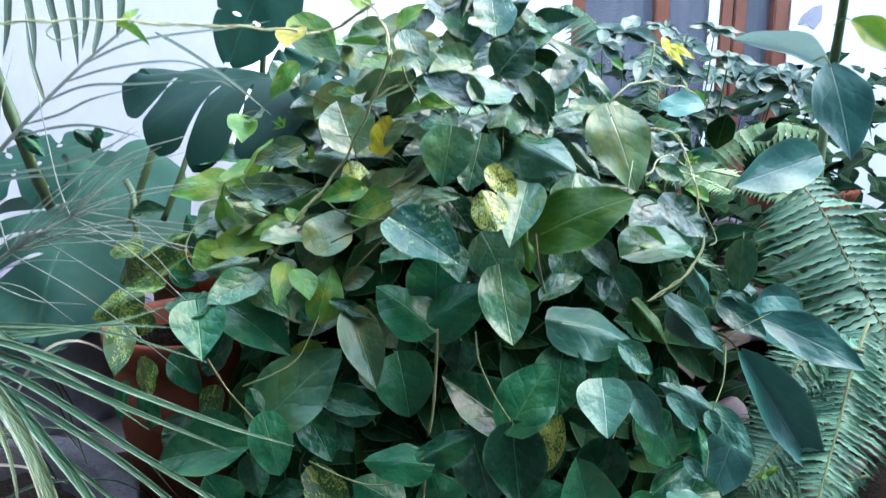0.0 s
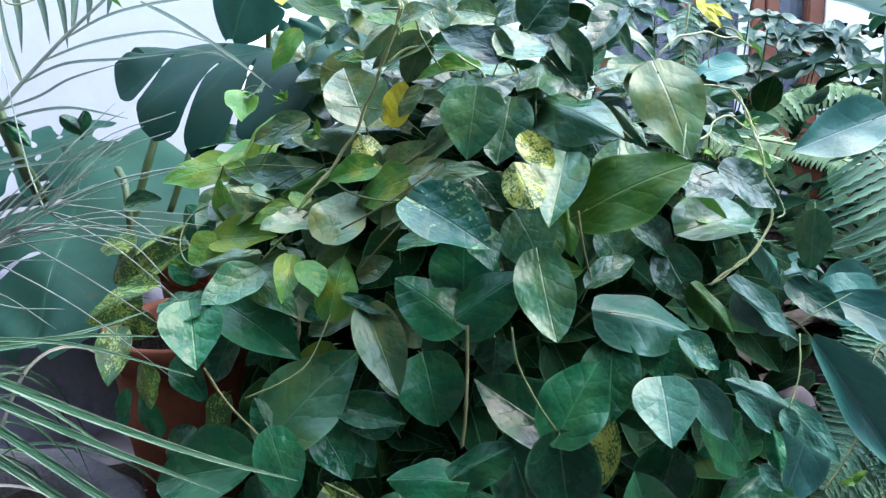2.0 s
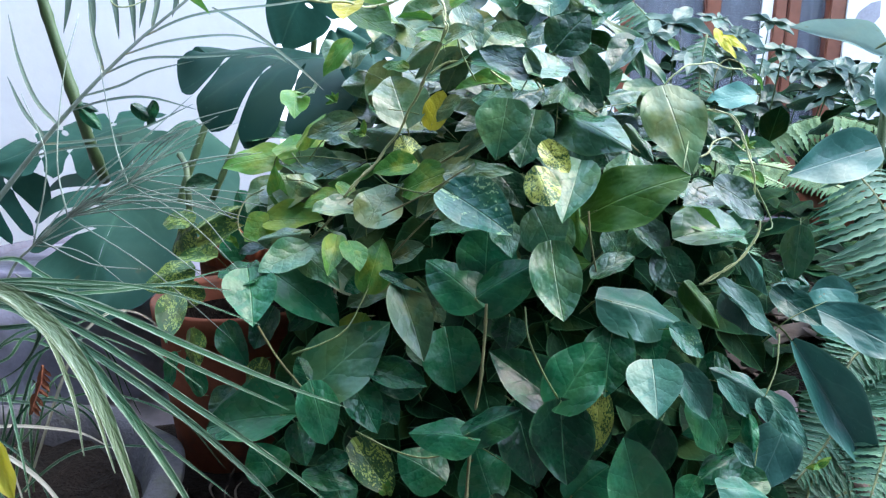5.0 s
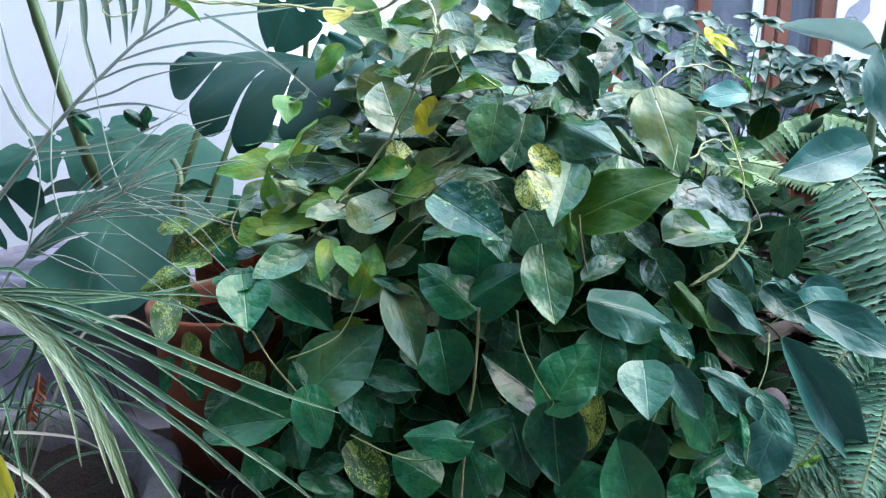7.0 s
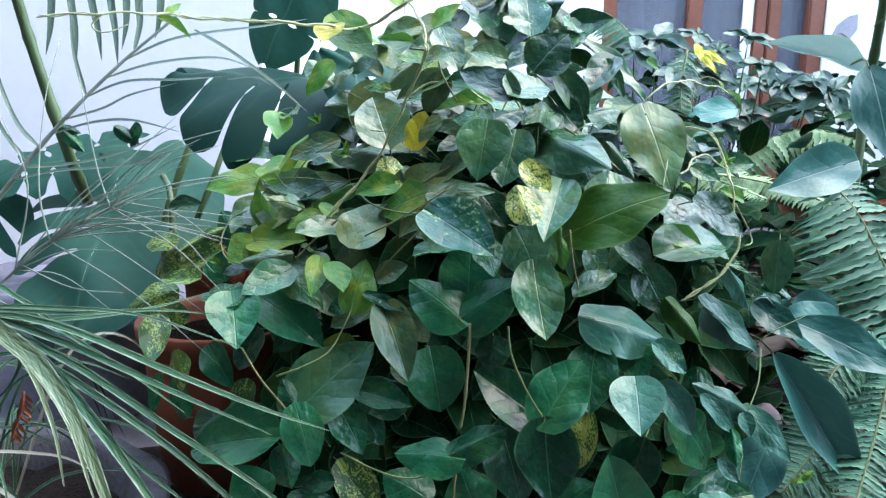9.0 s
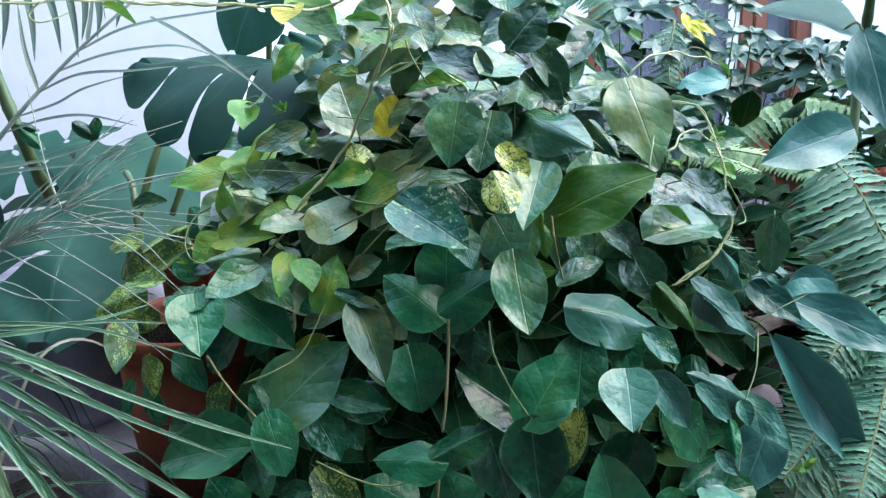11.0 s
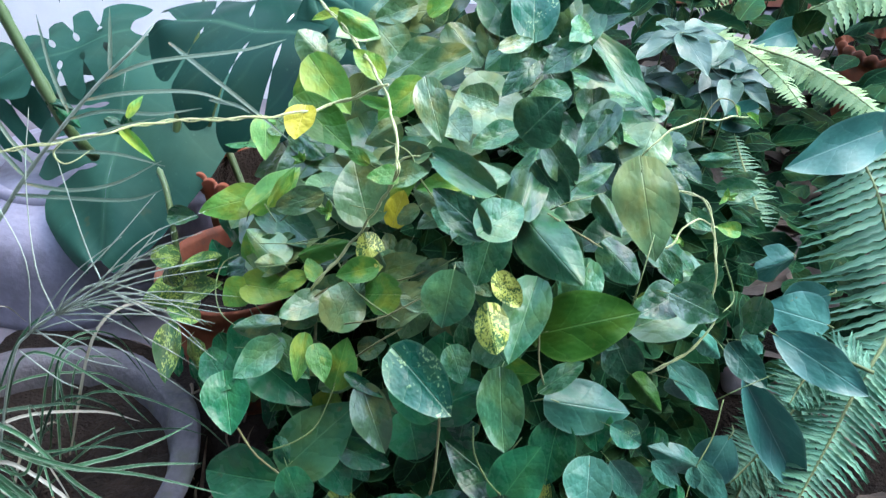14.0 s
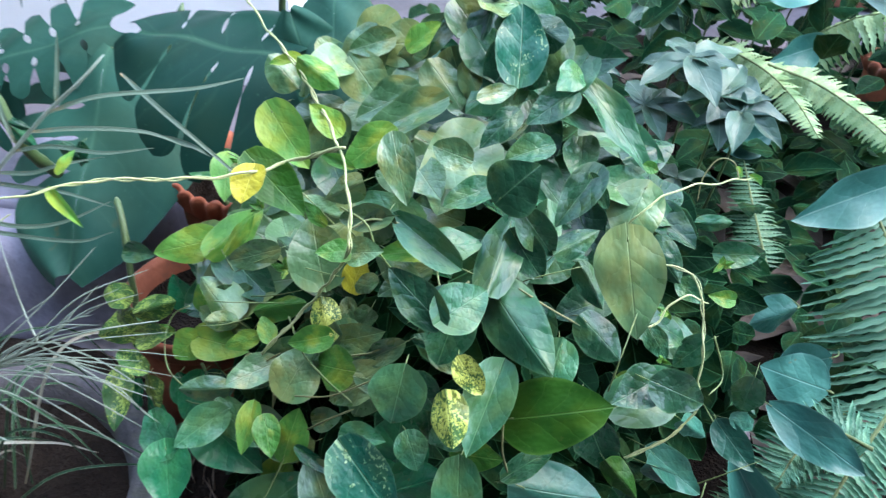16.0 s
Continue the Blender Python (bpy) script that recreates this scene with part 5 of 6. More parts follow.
# the large leaf whose lobes hang towards the open side
split_leaf((-0.225, 1.210, 0.610), (-0.440, 1.228, 0.628), 0.39, (0.05, -0.30, 0.95), (0.20, 0.42, 0.74), (0.25, 0.5, 0.75), 0.88, 0.02, 0.40, 0.018, 0.010, 0.40)
# the low leaf, cut into lobes along the side that faces the wall
split_leaf((-0.690, 1.530, 0.452), (-0.648, 1.166, 0.225), 0.42, (-0.05, -0.55, 0.80), (), (0.14, 0.27, 0.42, 0.58), 0.55, 0.05, 0.12, 0.030, 0.012, 0.34)
split_leaf((-0.700, 1.560, 0.480), (-0.930, 1.420, 0.440), 0.22, (-0.1, -0.6, 0.8), (0.2, 0.36, 0.52, 0.7), (0.2, 0.36, 0.52, 0.7), 0.5, 0.10, 0.2, 0.04, 0.02, 0.4)
# leaves behind, higher up and beside the vine
split_leaf((-0.300, 1.430, 0.790), (-0.372, 1.400, 0.645), 0.17, (0.0, -0.93, 0.30), (0.5,), (0.5,), 0.6, 0.10, 0.1, 0.006, 0.02, 0.7)
split_leaf((-0.165, 1.180, 0.580), (-0.195, 1.330, 0.690), 0.17, (0.05, -0.70, 0.70), (), (0.35,), 0.7, 0.06, 0.1, 0.01, 0.02, 0.8)
split_leaf((-0.175, 1.200, 0.520), (-0.240, 1.250, 0.660), 0.15, (0.0, -0.80, 0.50), (), (0.4,), 0.6, 0.06, 0.1, 0.01, 0.0, 0.7)
split_leaf((-0.040, 1.150, 0.570), (-0.100, 1.320, 0.640), 0.14, (0.1, -0.60, 0.78), (), (), 0.8, 0.05, 0.1, 0.0, 0.0, 0.8)
split_leaf((-0.942, 1.497, 0.402), (-1.057, 1.420, 0.322), 0.34, (-0.1, -0.6, 0.8), (0.2, 0.4, 0.6), (0.2, 0.4, 0.6), 0.6, 0.2, 0.2, 0.05, 0.02, 0.4)
for a, b in (((-0.225, 1.210, 0.610), 0.12), ((-0.690, 1.530, 0.452), -0.1), ((-0.300, 1.430, 0.790), 0.1), ((-0.165, 1.180, 0.580), 0.2)):
    foot = Vector((-0.42 + 0.4 * b, 1.43, 0.17))
    mid = (Vector(a) + foot) / 2 + Vector((0.0, 0.06, 0.06))
    tube("leaf_stalk", [foot, mid, a], 0.008, 0.005, CANE, monstera)


# ---- canes and palm at the back ----
def cane(pts, r0, r1):
    c = thing("cane", "upright green plant cane with small leaves", "cane", pts[0], "canes by the wall")
    tube("shaft", pts, r0, r1, CANE, c, knots=0.18, sides=8)
    return c


c = cane([(-0.580, 1.150, 0.427), (-0.575, 1.098, 0.505), (-0.599, 1.098, 0.597), (-0.619, 1.097, 0.681), (-0.628, 1.084, 0.761)], 0.0085, 0.0075)
for a, b, w in (((-0.572, 1.086, 0.538), (-0.545, 1.080, 0.511), 0.020), ((-0.583, 1.087, 0.546), (-0.550, 1.087, 0.538), 0.016), ((-0.474, 1.041, 0.546), (-0.445, 1.038, 0.527), 0.020), ((-0.449, 1.043, 0.550), (-0.458, 1.036, 0.520), 0.018)):
    put_leaf(c, blade("ovate", LEAF["m"], 1), a, b, w, facing(a, b))
cane([(-0.582, 1.372, 0.275), (-0.555, 1.401, 0.388), (-0.528, 1.422, 0.471), (-0.500, 1.468, 0.573)], 0.008, 0.006)
cane([(-0.512, 1.416, 0.354), (-0.476, 1.440, 0.448), (-0.452, 1.484, 0.541)], 0.006, 0.005)
cane([(-0.373, 0.952, 0.364), (-0.375, 0.963, 0.414), (-0.389, 0.996, 0.468), (-0.412, 1.030, 0.486)], 0.0045, 0.004)


def strip_data(pts, width, fold=0.25, steps=7, taper=True):
    path = smooth_path(pts, steps)
    n = len(path)
    V, F, U = [], [], []
    for i, q in enumerate(path):
        s = i / (n - 1)
        way = (path[min(i + 1, n - 1)] - path[max(i - 1, 0)]).normalized()
        side = way.cross(Vector((0.15, -0.65, 0.75))).normalized()
        up = side.cross(way)
        w = width * (min(1, 0.45 + s * 4) * (1 - s ** 3) if taper else 1) * 0.5 + 0.0003
        for k, u in enumerate((-1, -0.45, 0, 0.45, 1)):
            V.append(q + side * (u * w) + up * (abs(u) * w * fold))
            U.append((0.5 + 0.45 * u, s * 6))
    for i in range(n - 1):
        for k in range(4):
            a = i * 5 + k
            F.append((a, a + 1, a + 6, a + 5))
    return V, F, U


def strip(name, pts, width, mat, parent, fold=0.25):
    V, F, U = strip_data([Vector(p) - parent.location for p in pts], width, fold)
    return link_mesh(name, V, F, [mat], parent, U)


def palm_frond(rachis, label, radius=0.0035):
    made = thing("palm_frond", label, "palm frond", rachis[0], "palm fronds by the wall")
    tube("rachis", rachis, radius, radius * 0.4, PALM_STEM, made)
    return made


DRY_SPIKE = plain_material("dry_red_spikelet", (0.16, 0.05, 0.025), (0.32, 0.12, 0.06), 60, 0.8)
PALM_STEM = plain_material("grey_green_rachis", (0.16, 0.21, 0.16), (0.32, 0.38, 0.30), 30, 0.5)
palm = palm_frond([(-0.615, 0.933, 0.427), (-0.553, 0.944, 0.502), (-0.492, 0.953, 0.568), (-0.430, 0.971, 0.630), (-0.382, 0.983, 0.671), (-0.358, 1.001, 0.696)], "arching grey-green palm frond with narrow leaflets")
strip("leaflet", [(-0.427, 0.972, 0.633), (-0.357, 0.972, 0.661), (-0.253, 0.981, 0.676), (-0.200, 0.997, 0.686)], 0.0050, PALM_LEAF, palm)
strip("leaflet", [(-0.451, 0.965, 0.611), (-0.380, 0.953, 0.630), (-0.301, 0.949, 0.637), (-0.253, 0.948, 0.624)], 0.0050, PALM_LEAF, palm)
strip("leaflet", [(-0.475, 0.958, 0.587), (-0.414, 0.946, 0.608), (-0.348, 0.940, 0.611), (-0.297, 0.954, 0.615)], 0.0050, PALM_LEAF, palm)
strip("leaflet", [(-0.499, 0.951, 0.561), (-0.441, 0.937, 0.576), (-0.402, 0.933, 0.593), (-0.348, 0.939, 0.607)], 0.0050, PALM_LEAF, palm)
strip("leaflet", [(-0.518, 0.956, 0.543), (-0.454, 0.932, 0.559), (-0.402, 0.926, 0.563), (-0.344, 0.926, 0.550)], 0.0050, PALM_LEAF, palm)
strip("leaflet", [(-0.553, 0.944, 0.502), (-0.474, 0.920, 0.511), (-0.408, 0.917, 0.527), (-0.347, 0.927, 0.557)], 0.0050, PALM_LEAF, palm)
strip("leaflet", [(-0.567, 0.940, 0.486), (-0.494, 0.916, 0.502), (-0.389, 0.904, 0.513), (-0.343, 0.910, 0.528)], 0.0050, PALM_LEAF, palm)
strip("leaflet", [(-0.413, 0.976, 0.646), (-0.413, 0.993, 0.675), (-0.414, 1.012, 0.711)], 0.0050, PALM_LEAF, palm)
strip("leaflet", [(-0.477, 0.970, 0.592), (-0.497, 0.990, 0.640), (-0.511, 1.014, 0.697)], 0.0050, PALM_LEAF, palm)
strip("leaflet", [(-0.532, 0.951, 0.526), (-0.567, 0.967, 0.556), (-0.596, 0.987, 0.605), (-0.618, 1.010, 0.662)], 0.0050, PALM_LEAF, palm)
strip("leaflet", [(-0.546, 0.946, 0.509), (-0.581, 0.962, 0.542), (-0.610, 0.981, 0.584)], 0.0050, PALM_LEAF, palm)
strip("leaflet", [(-0.300, 0.984, 0.612), (-0.259, 0.966, 0.615), (-0.238, 0.965, 0.604)], 0.0050, PALM_LEAF, palm)
strip("leaflet", [(-0.347, 1.006, 0.673), (-0.297, 0.982, 0.648), (-0.238, 0.966, 0.609), (-0.196, 0.960, 0.574)], 0.0050, PALM_LEAF, palm)
hang = thing("hanging_palm_frond", "palm frond tip with strap-like leaflets hanging down", "palm frond", (-0.695, 1.340, 0.770))
strip("leaflet", [(-0.648, 1.292, 0.773), (-0.647, 1.283, 0.737), (-0.638, 1.271, 0.683), (-0.636, 1.258, 0.629)], 0.012, PALM_LEAF, hang)
strip("leaflet", [(-0.615, 1.294, 0.773), (-0.614, 1.285, 0.737), (-0.602, 1.274, 0.689), (-0.595, 1.263, 0.640)], 0.012, PALM_LEAF, hang)
strip("leaflet", [(-0.584, 1.295, 0.773), (-0.583, 1.287, 0.738), (-0.574, 1.275, 0.685), (-0.569, 1.263, 0.633)], 0.012, PALM_LEAF, hang)
strip("leaflet", [(-0.558, 1.297, 0.773), (-0.557, 1.288, 0.738), (-0.557, 1.279, 0.698), (-0.563, 1.269, 0.658)], 0.012, PALM_LEAF, hang)
strip("leaflet", [(-0.538, 1.296, 0.765), (-0.537, 1.287, 0.729), (-0.535, 1.280, 0.696), (-0.539, 1.271, 0.662)], 0.012, PALM_LEAF, hang)
strip("leaflet", [(-0.678, 1.288, 0.764), (-0.678, 1.280, 0.728), (-0.679, 1.270, 0.688), (-0.685, 1.260, 0.648)], 0.012, PALM_LEAF, hang)
strip("leaflet", [(-0.503, 1.298, 0.765), (-0.502, 1.289, 0.729), (-0.504, 1.283, 0.703), (-0.510, 1.276, 0.676)], 0.012, PALM_LEAF, hang)


# ---- grass in the planter ----
grass = thing("grass_clump", "clump of long striped grass blades arching from the concrete planter", "grass", PLANTER)
FOOT = Vector((-0.68, 0.82, 0.08))


def long_blade(width, pts, mat=GRASS):
    rise = [FOOT + Vector((random.uniform(-0.05, 0.05), random.uniform(-0.05, 0.05), 0)), (FOOT + Vector(pts[0])) / 2 + Vector((-0.06, 0.0, 0.10))]
    width *= 1.15
    strip("blade", rise + pts, width, mat, grass, 0.3)


long_blade(0.0053, [(-0.392, 0.574, 0.426), (-0.287, 0.521, 0.439), (-0.193, 0.499, 0.413), (-0.133, 0.497, 0.390), (-0.086, 0.505, 0.370)])
long_blade(0.0050, [(-0.379, 0.555, 0.428), (-0.277, 0.507, 0.420), (-0.184, 0.472, 0.383), (-0.124, 0.458, 0.352), (-0.084, 0.444, 0.330)])
long_blade(0.0050, [(-0.366, 0.536, 0.432), (-0.265, 0.477, 0.423), (-0.188, 0.453, 0.388), (-0.136, 0.437, 0.355), (-0.108, 0.424, 0.336)])
long_blade(0.0087, [(-0.334, 0.482, 0.456), (-0.253, 0.425, 0.458), (-0.202, 0.382, 0.439), (-0.166, 0.345, 0.407), (-0.152, 0.330, 0.382)], PALE_BLADE)
long_blade(0.0034, [(-0.338, 0.490, 0.452), (-0.262, 0.436, 0.450), (-0.222, 0.398, 0.424), (-0.203, 0.372, 0.398)], PALE_BLADE)
long_blade(0.0050, [(-0.330, 0.478, 0.452), (-0.258, 0.430, 0.452), (-0.208, 0.388, 0.432), (-0.178, 0.356, 0.398)], PALE_BLADE)
long_blade(0.0060, [(-0.385, 0.566, 0.428), (-0.285, 0.516, 0.430), (-0.192, 0.490, 0.404), (-0.120, 0.480, 0.378)])
long_blade(0.0068, [(-0.340, 0.500, 0.446), (-0.264, 0.452, 0.445), (-0.201, 0.407, 0.417), (-0.159, 0.381, 0.383), (-0.136, 0.366, 0.358)])
long_blade(0.0037, [(-0.418, 0.612, 0.419), (-0.319, 0.580, 0.433), (-0.247, 0.582, 0.427), (-0.172, 0.590, 0.399)])
long_blade(0.0037, [(-0.418, 0.612, 0.417), (-0.306, 0.580, 0.429), (-0.242, 0.593, 0.429), (-0.199, 0.604, 0.423)])
long_blade(0.0034, [(-0.358, 0.594, 0.414), (-0.293, 0.599, 0.421), (-0.254, 0.622, 0.423), (-0.223, 0.646, 0.428)])
long_blade(0.0043, [(-0.344, 0.517, 0.432), (-0.269, 0.475, 0.416), (-0.202, 0.448, 0.374), (-0.147, 0.433, 0.341)])
long_blade(0.0037, [(-0.357, 0.531, 0.409), (-0.317, 0.524, 0.413), (-0.331, 0.526, 0.385), (-0.369, 0.539, 0.360)])
long_blade(0.0037, [(-0.409, 0.617, 0.438), (-0.358, 0.599, 0.434), (-0.310, 0.576, 0.414), (-0.260, 0.563, 0.391), (-0.206, 0.548, 0.361)])
long_blade(0.0028, [(-0.433, 0.633, 0.338), (-0.402, 0.641, 0.363), (-0.362, 0.646, 0.373), (-0.325, 0.670, 0.382)])
long_blade(0.0028, [(-0.445, 0.644, 0.299), (-0.403, 0.656, 0.340), (-0.351, 0.663, 0.356), (-0.312, 0.680, 0.334)])
rng = random.Random(8)
for k in range(40):
    w = rng.uniform(-0.9, 2.2)
    reach, top = rng.uniform(0.15, 0.42), rng.uniform(0.06, 0.2)
    d = Vector((math.cos(w), math.sin(w) * 0.8 - 0.2, 0))
    foot = FOOT + Vector((rng.uniform(-0.12, 0.12), rng.uniform(-0.12, 0.1), -0.02))
    strip("blade", [foot, foot + d * reach * 0.4 + Vector((0, 0, top)), foot + d * reach * 0.8 + Vector((0, 0, top * 0.9)), foot + d * reach + Vector((0, 0, top * rng.uniform(-0.1, 0.7)))], rng.uniform(0.0025, 0.0055), STRAW if k % 5 < 2 else GRASS, grass, 0.3)

# a thin flowering grass stalk with a spreading head
reed = thing("grass_panicle", "thin grass stalk with spreading wiry flower branches", "grass stalk", (-0.62, 0.75, 0.08))
NODE = (-0.423, 0.763, 0.448)
tube("stalk", [(-0.62, 0.75, 0.08), (-0.504, 0.758, 0.358), (-0.464, 0.764, 0.416), NODE, (-0.362, 0.774, 0.482), (-0.301, 0.783, 0.505), (-0.240, 0.799, 0.514)], 0.0018, 0.0008, PALM_STEM, reed)


def branch(pts):
    tube("branch", pts, 0.0010, 0.0005, PALM_STEM, reed, sides=5, steps=5)


branch([NODE, (-0.378, 0.761, 0.472), (-0.304, 0.754, 0.468), (-0.238, 0.753, 0.452)])
branch([NODE, (-0.360, 0.759, 0.458), (-0.291, 0.762, 0.457), (-0.250, 0.755, 0.419)])
branch([NODE, (-0.400, 0.772, 0.481), (-0.353, 0.796, 0.526), (-0.309, 0.830, 0.572)])
branch([NODE, (-0.436, 0.776, 0.504), (-0.443, 0.816, 0.589), (-0.440, 0.853, 0.654)])
branch([(-0.362, 0.774, 0.482), (-0.308, 0.764, 0.470), (-0.239, 0.764, 0.453)])
branch([(-0.362, 0.774, 0.482), (-0.337, 0.781, 0.505), (-0.304, 0.812, 0.540)])
branch([(-0.362, 0.774, 0.482), (-0.383, 0.794, 0.526), (-0.413, 0.834, 0.613)])
branch([(-0.348, 0.777, 0.487), (-0.291, 0.767, 0.478), (-0.250, 0.763, 0.450)])
branch([(-0.458, 0.765, 0.422), (-0.394, 0.744, 0.404), (-0.337, 0.736, 0.402)])
branch([(-0.464, 0.764, 0.416), (-0.453, 0.785, 0.503), (-0.494, 0.819, 0.571)])
branch([(-0.487, 0.765, 0.384), (-0.433, 0.743, 0.367), (-0.410, 0.742, 0.356)])
branch([(-0.423, 0.763, 0.448), (-0.372, 0.765, 0.486), (-0.314, 0.791, 0.539), (-0.251, 0.820, 0.561)])
rng = random.Random(19)
for k in range(22):
    a = Vector(rng.choice((NODE, (-0.362, 0.774, 0.482), (-0.464, 0.764, 0.416), (-0.394, 0.768, 0.463))))
    w = rng.uniform(-0.75, 0.85)
    d = Vector((math.cos(w), rng.uniform(-0.2, 0.25), math.sin(w))) * rng.uniform(0.10, 0.22)
    tube("branch", [a, a + d * 0.5 + Vector((0, 0, rng.uniform(0.004, 0.02))), a + d], 0.0009, 0.0004, PALM_STEM, reed, sides=5, steps=5)


husk = [(-0.364, 0.599, 0.353), (-0.365, 0.596, 0.340), (-0.370, 0.593, 0.325), (-0.373, 0.590, 0.314)]
tube("spike", husk, 0.0012, 0.0008, DRY_SPIKE, reed)
for k in range(16):
    a = smooth_path(husk, 6)[k + 1]
    b = a + Vector(((-1) ** k * 0.006, rng.uniform(-0.003, 0.003), -0.009))
    put_leaf(reed, blade("lance", DRY_SPIKE, k % 7, False), a, b, 0.004, (0, -1, 0.2), "spikelet")
a, b = (-0.268, 0.397, 0.391), (-0.258, 0.390, 0.357)
put_leaf(grass, blade("lance", LEAF["y"], 2, False), a, b, 0.014, facing(a, b))

# ---- ferns ----
def pinna_mesh(mat, variant):
    key = ("pinna", mat.name, variant)
    if key not in BLADES:
        rng = random.Random(variant)
        V, F, U = [], [], []
        rows = 12
        droop = (0.10, 0.22, 0.32)[variant]
        for i in range(rows + 1):
            s = i / rows
            h = 0.5 * (1 - s ** 1.5) ** 0.75
            for u in (-1, 0, 1):
                lobe = 1.0 if (i + (u > 0)) % 2 else 0.60 + 0.08 * rng.random()
                V.append((u * h * lobe + 0.5 * droop * s * s + 0.05 * math.sin(7 * s + variant), s + 0.045 * abs(u), -droop * s * s + 0.05 * abs(u) * h + 0.018 * math.sin(9 * s + u + variant)))
                U.append((0.5 + 0.45 * u * h * 2, s))
        for i in range(rows):
            for k in range(2):
                a = i * 3 + k
                F.append((a, a + 1, a + 4, a + 3))
        ob = link_mesh("pinna", V, F, [mat], None, U)
        BLADES[key] = ob.data
        bpy.data.objects.remove(ob)
    return BLADES[key]


def frond(fern, pts, count, length, width, mat, droop=0.3, up=(0, -0.4, 1), sweep=0.25, seed=0, start=0.05):
    rng = random.Random(seed)
    stalk = tube("frond", pts, 0.0032, 0.0012, FERN_STEM, fern)
    path = smooth_path(pts, 14)
    lens = [0.0]
    for a, b in zip(path, path[1:]):
        lens.append(lens[-1] + (b - a).length)
    for k in range(count):
        s = start + (1 - start) * k / count
        target = s * lens[-1]
        i = next(j for j in range(len(lens) - 1) if lens[j + 1] >= target - 1e-9)
        q = path[i].lerp(path[i + 1], (target - lens[i]) / max(1e-9, lens[i + 1] - lens[i]))
        way = (path[i + 1] - path[i]).normalized()
        side = way.cross(Vector(up)).normalized()
        n = side.cross(way)
        size = length * (0.35 + 0.65 * min(1, s * 5)) * (1 - s ** 3.0) ** 0.75 + 0.004
        for sign in (-1, 1):
            d = (side * sign + way * (sweep + rng.uniform(-0.07, 0.07)) - n * (droop + rng.uniform(-0.06, 0.06))).normalized()
            tip = q + d * size * rng.uniform(0.88, 1.06)
            nn = n + side * sign * droop + Vector((rng.uniform(-0.28, 0.28), rng.uniform(-0.28, 0.28), rng.uniform(-0.2, 0.2)))
            ob = new("pinna", pinna_mesh(mat, rng.randrange(3)))
            ob.parent = stalk
            ob.matrix_parent_inverse = Matrix.Translation(fern.location).inverted()
            ob.matrix_basis = leaf_pose(q, tip, width * (0.6 + 0.4 * size / length), nn)


FERN_STEM = plain_material("fern_stalk", (0.06, 0.10, 0.03), (0.13, 0.17, 0.06), 40, 0.6)
fern_pale = thing("sword_fern", "pale green sword fern with arching narrow fronds", "fern", (0.62, 1.75, 0.15))
frond(fern_pale, [(0.601, 1.974, 0.332), (0.633, 1.960, 0.394), (0.681, 1.935, 0.450), (0.740, 1.907, 0.492), (0.816, 1.873, 0.506), (0.901, 1.830, 0.480)], 22, 0.080, 0.0240, FERN_PALE, 0.60, (0, -0.35, 1), 0.20, 1)
frond(fern_pale, [(0.387, 1.904, 0.381), (0.459, 1.882, 0.405), (0.532, 1.803, 0.402), (0.577, 1.689, 0.391), (0.594, 1.562, 0.384)], 34, 0.040, 0.0185, FERN_PALE, 0.22, (0, -0.75, 0.8), 0.15, 2)
frond(fern_pale, [(0.543, 1.819, 0.405), (0.627, 1.754, 0.401), (0.698, 1.654, 0.386), (0.764, 1.567, 0.356)], 32, 0.042, 0.0185, FERN_PALE, 0.22, (0.1, -0.75, 0.8), 0.15, 3)
frond(fern_pale, [(0.679, 2.626, 0.393), (0.628, 2.527, 0.356), (0.562, 2.435, 0.335), (0.513, 2.348, 0.315)], 20, 0.09, 0.02, FERN_PALE, 0.3, (0, -0.4, 1), 0.2, 4)
fern_front = thing("broad_fern", "soft green fern with broad hanging feathery fronds", "fern", (0.75, 1.25, 0.1))
frond(fern_front, [(0.560, 1.26, 0.475), (0.595, 1.20, 0.42), (0.622, 1.155, 0.35), (0.648, 1.09, 0.27), (0.674, 1.02, 0.18), (0.698, 0.94, 0.08)], 40, 0.122, 0.0145, FERN_SOFT, 0.05, (0.1, -0.55, 0.85), 0.10, 5)
frond(fern_front, [(0.602, 1.036, 0.284), (0.553, 0.972, 0.242), (0.518, 0.920, 0.202), (0.482, 0.868, 0.167), (0.446, 0.817, 0.136)], 34, 0.072, 0.010, FERN_GREEN, 0.08, (-0.25, -0.55, 0.85), 0.3, 6)
frond(fern_front, [(0.592, 1.095, 0.230), (0.541, 1.045, 0.205), (0.492, 0.992, 0.168), (0.445, 0.941, 0.135), (0.394, 0.891, 0.113)], 34, 0.064, 0.010, FERN_GREEN, 0.2, (-0.1, -0.8, 0.6), 0.3, 7)
frond(fern_front, [(0.516, 1.016, 0.174), (0.461, 0.962, 0.133), (0.423, 0.911, 0.102), (0.398, 0.870, 0.064)], 30, 0.060, 0.010, FERN_DARK, 0.2, (-0.1, -0.8, 0.6), 0.3, 8)
frond(fern_front, [(0.510, 1.353, 0.242), (0.504, 1.442, 0.261), (0.496, 1.533, 0.286), (0.490, 1.598, 0.308)], 26, 0.05, 0.009, FERN_DARK, 0.2, (0, -0.6, 0.8), 0.3, 9)
frond(fern_front, [(0.570, 0.980, 0.264), (0.527, 0.998, 0.266), (0.486, 0.977, 0.249), (0.456, 0.936, 0.235)], 30, 0.05, 0.009, FERN_GREEN, 0.2, (0, -0.6, 0.8), 0.3, 10)
